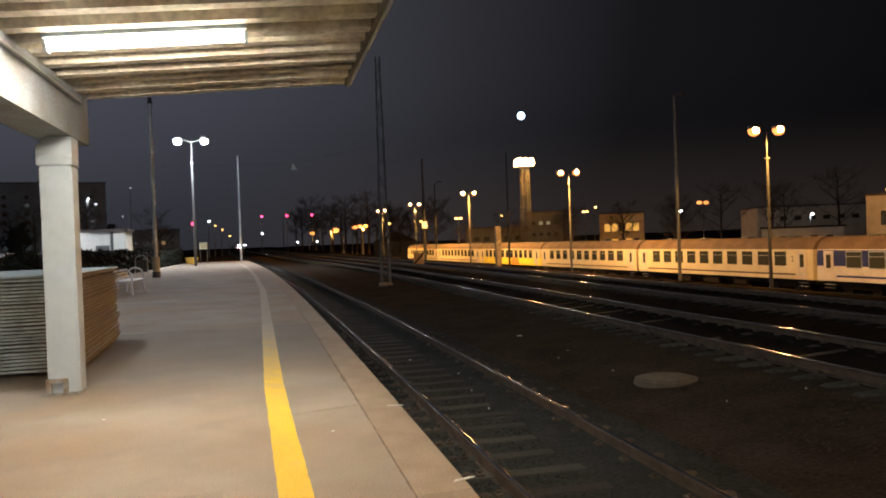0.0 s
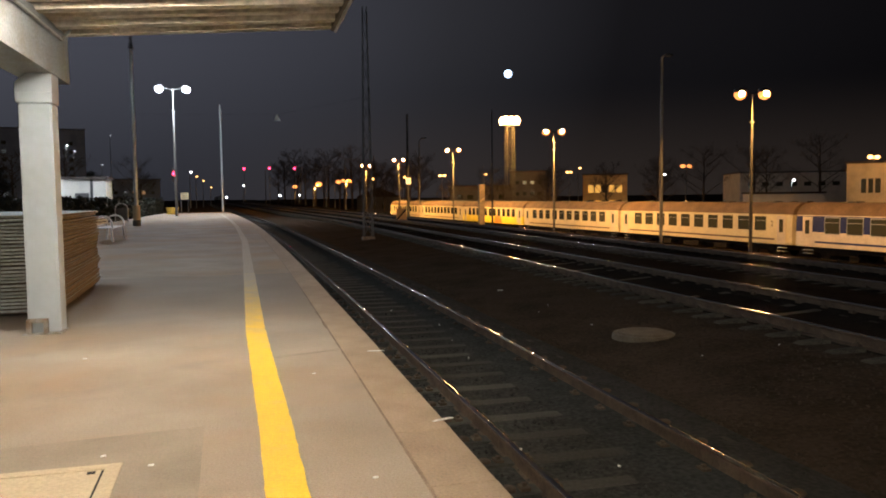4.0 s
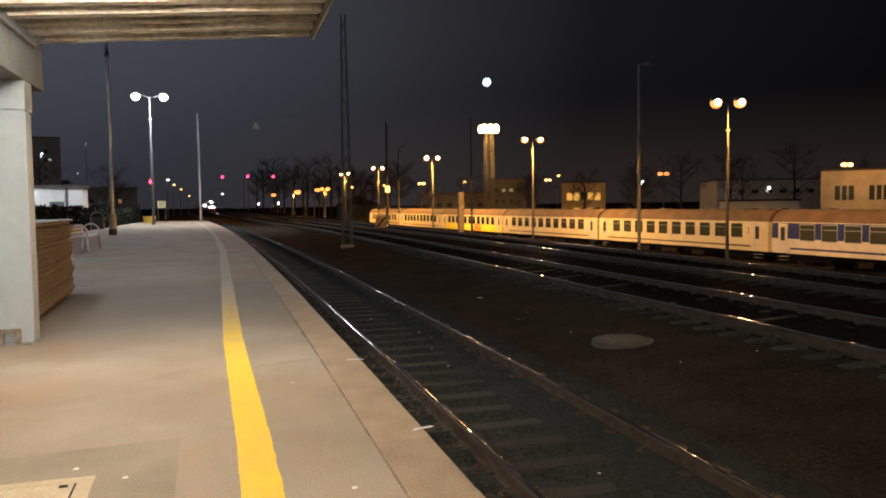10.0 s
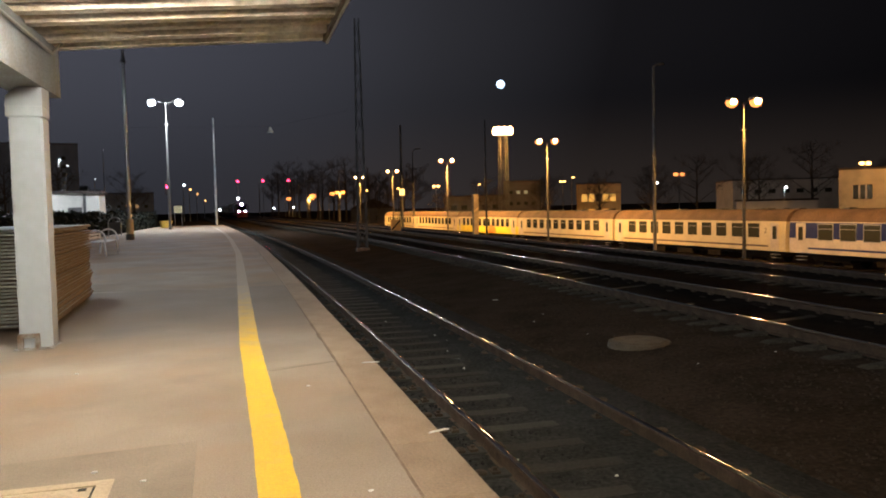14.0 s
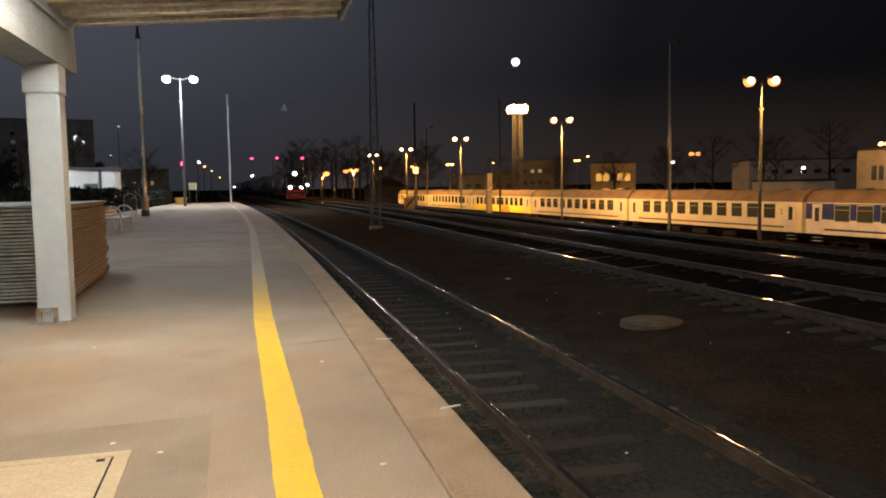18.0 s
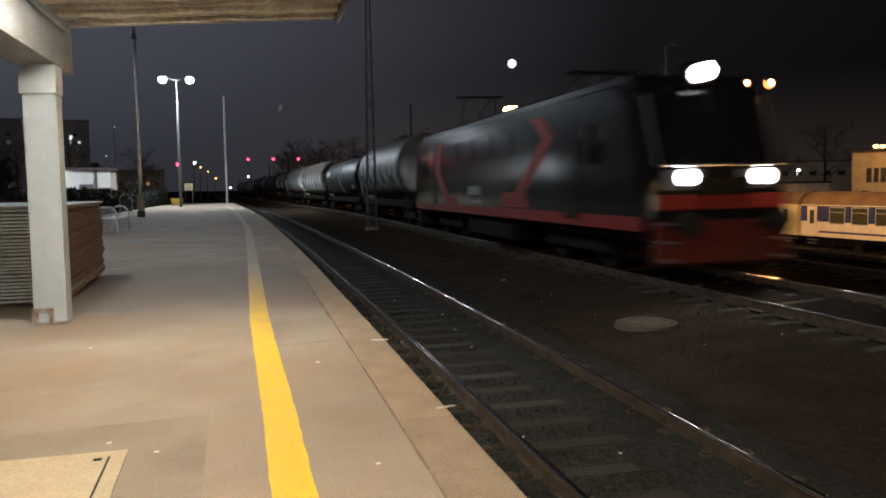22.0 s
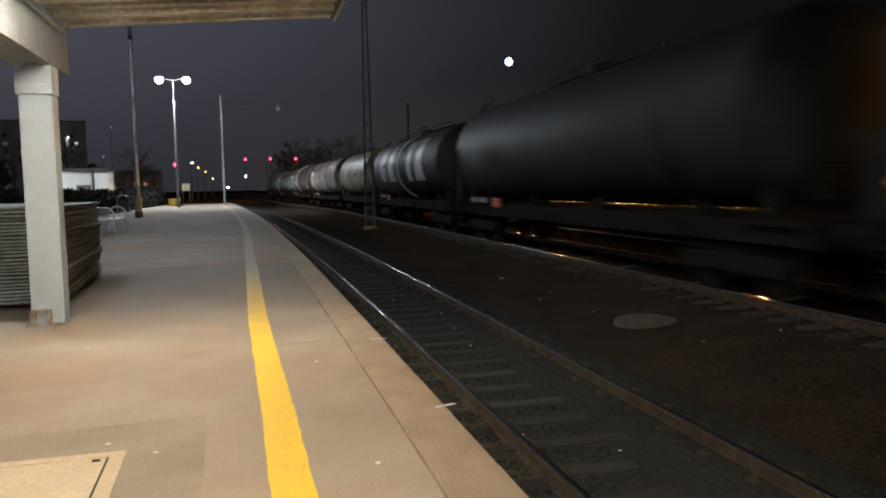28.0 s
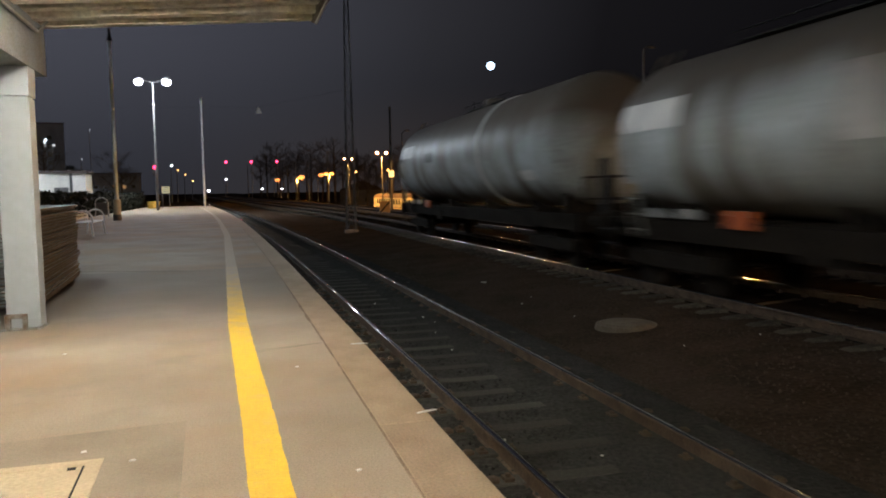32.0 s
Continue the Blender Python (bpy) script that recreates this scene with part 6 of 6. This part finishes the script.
def locomotive(length):
    th = thing("locomotive", "black and red electric freight locomotive with lit headlights", "locomotive", "freight train")
    h = length / 2
    prof = [(-h + 0.35, 0.95), (-h + 0.22, 1.5), (-h + 0.30, 2.05), (-h + 0.80, 3.35), (-h + 1.30, 3.78), (h - 1.15, 3.78), (h - 0.65, 3.35), (h - 0.30, 2.05), (h - 0.22, 1.5), (h - 0.35, 0.95)]
    bm = B()
    prism(bm, prof, -1.47, 1.47, "x")
    bmesh.ops.bevel(bm, geom=[e for e in bm.edges if abs(e.verts[0].co.x - e.verts[1].co.x) < 1e-6 and min(e.verts[0].co.z, e.verts[1].co.z) > 1.0], offset=0.22, segments=3, affect="EDGES")
    part("body", bm, LOCO_BLACK, th, smooth=True)
    bm = B()
    prism(bm, [(-1.05, 3.70), (1.05, 3.70), (0.85, 3.95), (-0.85, 3.95)], -h + 2.6, h - 2.6, "y")
    part("roof_housing", bm, BUFFER, th)
    for sx in (-1, 1):
        bm = B()
        prism(bm, [(-h + 0.40, 0.92), (h - 0.40, 0.92), (h - 0.34, 1.18), (-h + 0.34, 1.18)], sx * 1.474, sx * 1.480, "x")
        part("red_band", bm, LOCO_RED, th, "red band along the lower side")
        # two slanted red bands with a level foot
        bm = B()
        prism(bm, [(-h + 6.3, 1.22), (-h + 8.6, 1.22), (-h + 8.2, 1.60), (-h + 6.5, 1.60)], sx * 1.474, sx * 1.481, "x")
        prism(bm, [(-h + 4.5, 2.85), (-h + 5.2, 2.85), (-h + 7.25, 1.60), (-h + 6.5, 1.60)], sx * 1.474, sx * 1.481, "x")
        prism(bm, [(-h + 4.5, 2.85), (-h + 5.2, 2.85), (-h + 6.0, 3.36), (-h + 5.3, 3.36)], sx * 1.474, sx * 1.481, "x")
        part("front_slash", bm, LOCO_RED, th, "slanted red band")
        bm = B()
        prism(bm, [(h - 7.40, 1.20), (h - 5.60, 1.20), (h - 5.50, 1.46), (h - 7.00, 1.46)], sx * 1.476, sx * 1.489, "x")
        prism(bm, [(h - 6.25, 1.46), (h - 5.40, 1.46), (h - 4.05, 2.32), (h - 4.85, 2.32)], sx * 1.476, sx * 1.489, "x")
        prism(bm, [(h - 4.85, 2.32), (h - 4.05, 2.32), (h - 4.60, 3.34), (h - 5.25, 3.34)], sx * 1.476, sx * 1.489, "x")
        part("rear_slash", bm, LOCO_RED, th, "slanted red band")
        for k in range(4):
            bm = B()
            yy = -2.9 + 1.9 * k
            box(bm, sx * 1.470, sx * 1.490, yy, yy + 1.5, 2.55, 3.25, 0.02)
            gr = part("air_grille", bm, LOCO_BLACK, th)
            for q in range(5):
                bm = B()
                box(bm, sx * 1.488, sx * 1.498, yy + 0.06, yy + 1.44, 2.62 + q * 0.12, 2.66 + q * 0.12)
                part("slat", bm, LOCO_BLACK, gr)
        bm = B()
        rod(bm, (sx * 1.40, -h + 3.4, 3.55), (sx * 1.40, h - 3.4, 3.55), 0.035, seg=8)
        part("roof_pipe", bm, CHROME, th, "bright pipe along the roof edge")
        for yy in (-h + 2.0, h - 2.9):
            bm = B()
            box(bm, sx * 1.472, sx * 1.486, yy, yy + 0.85, 2.15, 2.95, 0.03)
            part("cab_side_window", bm, PANE, th)
        for yy in (-h + 3.2, h - 3.9):
            bm = B()
            box(bm, sx * 1.472, sx * 1.484, yy, yy + 0.7, 1.05, 3.0, 0.02)
            dr = part("cab_door", bm, LOCO_BLACK, th)
            bm = B()
            rod(bm, (sx * 1.50, yy - 0.06, 1.1), (sx * 1.50, yy - 0.06, 2.4), 0.02, seg=6)
            part("grab_rail", bm, BUFFER, dr)
        bm = B()
        box(bm, sx * 1.474, sx * 1.482, 0.2, 1.6, 1.52, 1.78)
        part("side_lettering_bar", bm, PLATE_PALE, th, "pale marking bar")
        bm = B()
        box(bm, sx * 1.474, sx * 1.482, 0.2, 1.5, 1.24, 1.35)
        part("data_strip", bm, MARK_GREY, th, "thin grey data strip")
    for sy in (-1, 1):
        y0 = sy * (h - 0.22)
        bm = B()
        prism(bm, [(sy * (h - 0.34), 0.28), (sy * (h - 0.10), 0.36), (sy * (h - 0.14), 1.05), (sy * (h - 0.30), 1.10)], -1.30, 1.30, "x")
        part("apron", bm, APRON_RED if sy < 0 else BUFFER, th, "red front apron" if sy < 0 else "dark rear apron")
        bm = B()
        top_in = 0.76
        low_in = 0.315
        prism(bm, [(sy * (h - low_in - 0.02), 2.12), (sy * (h - low_in), 2.10), (sy * (h - top_in), 3.33), (sy * (h - top_in - 0.03), 3.33)], -1.15, 1.15, "x")
        part("windscreen", bm, PANE, th)
        for sx in (-0.62, 0.62):
            bm = B()
            rod(bm, (sx, sy * (h - 0.28), 2.05), (sx * 0.6, sy * (h - 0.66), 2.75), 0.015, seg=5)
            part("wiper", bm, BLACK, th)
        bm = B()
        prism(bm, [(sy * (h - 0.20), 1.28), (sy * (h - 0.155), 1.30), (sy * (h - 0.17), 1.56), (sy * (h - 0.21), 1.56)], -1.28, 1.28, "x")
        part("front_band", bm, LOCO_RED, th, "red band across the front")
        bm = B()
        rod(bm, (-1.15, sy * (h - 0.08), 2.06), (1.15, sy * (h - 0.08), 2.06), 0.018, seg=6)
        for sx in (-1.1, 0.0, 1.1):
            rod(bm, (sx, sy * (h - 0.30), 2.06), (sx, sy * (h - 0.08), 2.06), 0.015, seg=6)
        part("front_handrail", bm, CHROME, th, "bright handrail under the windscreen")
        for sx in (-1.19, 1.19):
            bm = B()
            prism(bm, [(sy * (h - low_in + 0.012), 2.08), (sy * (h - low_in - 0.05), 2.08), (sy * (h - top_in - 0.06), 3.36), (sy * (h - top_in + 0.012), 3.36)], sx - 0.03, sx + 0.03, "x")
            part("windscreen_pillar", bm, PILLAR, th)
        for sx in (-0.75, 0.75):
            bm = B()
            box(bm, sx - 0.34, sx + 0.34, sy * (h - 0.30), sy * (h - 0.165), 1.64, 2.0, 0.04)
            part("lamp_panel", bm, PILLAR, th, "grey lamp panel")
        for sx in (-1.12, 1.12):
            for zz in (0.40, 0.72, 1.04):
                bm = B()
                box(bm, sx - 0.2, sx + 0.2, sy * (h - 0.16), sy * (h + 0.02), zz, zz + 0.03)
                part("front_step", bm, PILLAR, th)
        for nm, lx, ly, lz, lr in (("headlight", -0.75, h - 0.13, 1.86, 0.14), ("headlight", 0.75, h - 0.13, 1.86, 0.14), ("top_light", 0.0, h - 0.86, 3.78, 0.17)):
            bm = B()
            lathe(bm, [(lr + 0.035, ly - 0.17), (lr + 0.035, ly), (lr + 0.004, ly + 0.012), (lr + 0.004, ly - 0.17)], lx, lz, sy)
            rim = part(nm + "_rim", bm, BUFFER, th, "dark round lamp rim", smooth=True)
            bm = B()
            lathe(bm, [(max(0.002, lr * k / 7), ly - 0.08 * (1 - (k / 7) ** 2)) for k in range(8)], lx, lz, sy, closed=False)
            part("reflector", bm, REFLECTOR, rim, "silvered lamp reflector", smooth=True)
            bm = B()
            ball(bm, (lx, sy * (ly - 0.08 + lr * lr / 0.32), lz), 0.036)
            if sy < 0:
                edge = B()
                lathe(edge, [(lr, ly + 0.012), (lr, ly + 0.045), (lr - 0.02, ly + 0.06), (lr - 0.02, ly + 0.012)], lx, lz, sy)
                part("lens_edge", edge, LENS_EDGE, rim, "glowing edge of the lamp lens", smooth=True)
            part("bulb", bm, HEADLIGHT if sy < 0 else RED_OFF, rim, "round lamp bulb", smooth=True)
        bm = B()
        box(bm, -0.34, 0.34, sy * (h - 1.6), sy * (h - 1.02), 3.50, 4.03, 0.08)
        part("top_light_housing", bm, LOCO_BLACK, th)
        bm = B()
        box(bm, -0.55, 0.55, sy * (h - 0.16), sy * (h - 0.125), 1.55, 1.85)
        part("number_bar", bm, LOCO_BLACK, th)
    for yy, up in ((-5.2, 0.35), (5.2, 0.95)):
        knee, bow = 3.98 + up * 0.5, 4.02 + up
        for sx in (-0.5, 0.5):
            bm = B()
            rod(bm, (sx, yy, 3.98), (sx * 0.7, yy + 1.25, knee), 0.03, seg=6), rod(bm, (sx * 0.7, yy + 1.25, knee), (sx, yy - 0.1, bow), 0.025, seg=6)
            part("pantograph_arm", bm, BUFFER, th)
        for dy in (-0.1, 0.15):
            bm = B()
            rod(bm, (-0.85, yy + dy, bow), (0.85, yy + dy, bow), 0.03, seg=6)
            part("contact_strip", bm, BUFFER, th)
        for sx in (-0.5, 0.5):
            for dy in (-0.6, 0.6):
                bm = B()
                rod(bm, (sx, yy + dy, 3.94), (sx, yy + dy, 4.15), 0.07, seg=8)
                part("insulator", bm, COACH_ROOF, th)
    bm = B()
    box(bm, -1.2, 1.2, -h + 0.5, h - 0.5, 0.72, 0.95)
    part("frame", bm, UNDER, th)
    bm = B()
    box(bm, -1.3, 1.3, -2.3, 2.3, 0.3, 0.75, 0.06)
    part("transformer_box", bm, UNDER, th)
    for yy in (-h + 4.4, h - 4.4):
        add_bogie(th, yy, 1.3, 0.6)
    for sy in (-1, 1):
        for sx in (-0.88, 0.88):
            bm = B()
            rod(bm, (sx, sy * (h - 0.15), 1.05), (sx, sy * (h + 0.22), 1.05), 0.10, seg=10), rod(bm, (sx, sy * (h + 0.22), 1.05), (sx, sy * (h + 0.28), 1.05), 0.23, seg=16)
            part("buffer", bm, BUFFER, th)
    return th


RED_OFF = mat("unlit_red_lens", (0.12, 0.01, 0.01), 0.3, vary=0.1, bump=0)
WORN_WHITE = tank_paint("weathered_white_lettering", (0.76, 0.76, 0.73), (0.42, 0.42, 0.41))
W, K, G_, D_ = WORN_WHITE, MARK_BLUE, MARK_GREY, T_DARK
LETTERS = [(3.4, 5.1, -26, 45, W, "round"), (3.3, 4.1, 2, 12, D_, 0.0), (1.1, 2.8, -26, 45, W, "narrow_top"), (-3.2, -1.5, -26, 45, W, "narrow_foot"), (-5.2, -3.5, -26, 45, W, "waist")]
F_ = MARK_FAINT
FADED = [(5.2, 6.7, -31, 27, F_, "round"), (5.3, 6.3, -29, -15, K, 0.0), (5.6, 6.2, -9, 5, W, 0.0), (2.6, 3.6, -31, 27, F_, "narrow_top"), (3.3, 4.1, 1, 15, K, 0.1), (0.6, 1.7, -31, 27, F_, "narrow_foot"),
         (0.4, 1.2, 17, 30, G_, 0.2), (-1.6, -0.6, -31, 27, F_, "waist"), (-1.5, -0.8, -27, -12, K, 0.0), (-4.4, -3.0, -31, 27, F_, "round"), (-4.0, -3.4, -15, 9, W, 0.0), (-6.3, -5.4, -29, 21, F_, "narrow_top")]
DATA = [(5.2, 6.9, 6, 23, RING_WHITE, 0.0), (-6.6, -5.7, -34, -24, W, 0.0), (2.2, 3.3, -4, 8, G_, 0.0)]
GREYDATA = [(5.1, 6.9, 4, 24, LABEL_WHITE, 0.0), (1.0, 1.7, -14, 24, W, 0.12)]
TWO_TONE = [(1.06, 7.35, -70, 100, T_BROWN, 0.0)] + DATA
DARKDATA = [(3.6, 4.4, 6, 14, G_, 0.0), (-2.0, -1.4, -8, 2, D_, 0.0), (-4.9, -4.4, -8, 0, T_RUST, 0.0), (0.9, 1.4, -6, 3, T_RUST, 0.0), (-0.12, 0.12, -40, 88, T_RUST, 0.0)]
# label, end of the wagon behind the front lamp, paint, rings, markings, ring paint, radius
CONSIST = [
    ("dirty white tank wagon with faded blue lettering blocks", 37.7, T_WHITE, (), FADED, None, 1.52),
    ("dark green tank wagon with one white ring", 56.2, T_GREEN, (-0.5,), DATA, RING_WHITE, 1.40),
    ("dirty white tank wagon with faded blocks and brown end", 73.7, T_WHITE, (), FADED, None, 1.52),
    ("stained white tank wagon with grey and blue blocks", 91.1, T_WHITE, (), FADED, None, 1.52),
    ("dark tank wagon with large white blocks", 108.2, T_DARK, (), LETTERS, None, 1.48),
    ("plain black tank wagon with weathered sides", 125.3, T_DARK, (-1.0,), (), G_, 1.46),
    ("dark green tank wagon with a white ring and data patch", 142.4, T_GREEN, (0.0,), DATA, RING_WHITE, 1.44),
    ("plain blackened tank wagon with dull sides", 161.1, T_DARK, (), (), None, 1.505),
    ("dark tank wagon with white blocks and an arched white ring", 179.3, T_DARK, (0.15,), LETTERS, RING_WHITE, 1.45),
    ("cream tank wagon with brown stains and small plates", 193.7, T_CREAM, (), DARKDATA, None, 1.45),
    ("rust-stained grey tank wagon with stiffening rings", 211.8, T_BROWN, (-2.6, 2.6), DATA, T_BROWN, 1.50),
    ("rust-brown tank wagon with a pale rear half and ring", 230.0, T_RUST, (0.95,), TWO_TONE, RING_WHITE, 1.50),
    ("blue-grey tank wagon with a white data patch", 247.2, T_GREY, (), GREYDATA, None, 1.38),
    ("grey tank wagon with one white ring, last of the train", 265.6, T_GREY, (-2.8,), DATA, RING_WHITE, 1.51),
]
LAMP_Y, LAMP_T, SPEED = 37.6, 21.012, 24.6
TRAIN = []
loco = locomotive(20.55)
TRAIN.append((loco, -0.98 + 10.275, 20.55))
start = 20.25
ends = [c[1] for c in CONSIST]
for lab, end, paint, rings, marks, rmat, rad in CONSIST:
    wg = tank_wagon(lab, end - start, paint, rings, marks, rmat, rad, rad + (1.27 if rad > 1.5 else 1.19), walk_long=any(q in lab for q in ("blue-grey", "dark", "rust")), front=1.3 if start < 21 else 0.0, plate=BUFFER if "cream" in lab else ORANGE_PLATE)
    TRAIN.append((wg, (start + end) / 2, end - start))
    start = end

# ---- pieces of the platform edge -------------------------------------------------------
bm = B()
box(bm, -0.370, 0.0, -0.499, 0.499, -0.14, 0.0)
bmesh.ops.bevel(bm, geom=[e for e in bm.edges if min(v.co.z for v in e.verts) > -0.01], offset=0.005, segments=1, affect="EDGES")
cop_me = bpy.data.meshes.new("coping_stone")
bm.to_mesh(cop_me)
bm.free()
cop_me.materials.append(COPING)
rc = random.Random(9)
for k in range(140):
    y = PLAT_Y0 + 0.5 + k
    if y > PLAT_Y1 - 0.4:
        break
    ang = math.degrees(math.atan2(edge_x(y - 0.5) - edge_x(y + 0.5), 1))
    share("coping_stone", cop_me, platform, pose(edge_x(y) + rc.uniform(-0.004, 0.004), y, 0.001 + rc.uniform(-0.001, 0.0025), rc.uniform(-0.06, 0.06), 0, ang))

# ---- movement -----------------------------------------------------------------------------


def train_pose(yc, length):
    b = length * 0.32
    xa, xb = main_x(yc - b), main_x(yc + b)
    return pose((xa + xb) / 2, yc, RAIL_MAIN + 0.015, 0, -0.6, math.degrees(math.atan2(xa - xb, 2 * b)))


def motions():
    for wagon, behind, length in TRAIN:
        times = {0.0, 32.0}
        for yc in (420, 300, 220, 160, 130, 115, 100, 88, 76, 66, 56, 46, 36, 24, 0, -60):
            t = round((LAMP_T + (LAMP_Y + behind - yc) / SPEED) * FPS) / FPS
            if 0.3 < t < 31.7:
                times.add(t)
        walk(wagon, [(t, train_pose(LAMP_Y + behind - SPEED * (t - LAMP_T), length)) for t in sorted(times)])


motions()
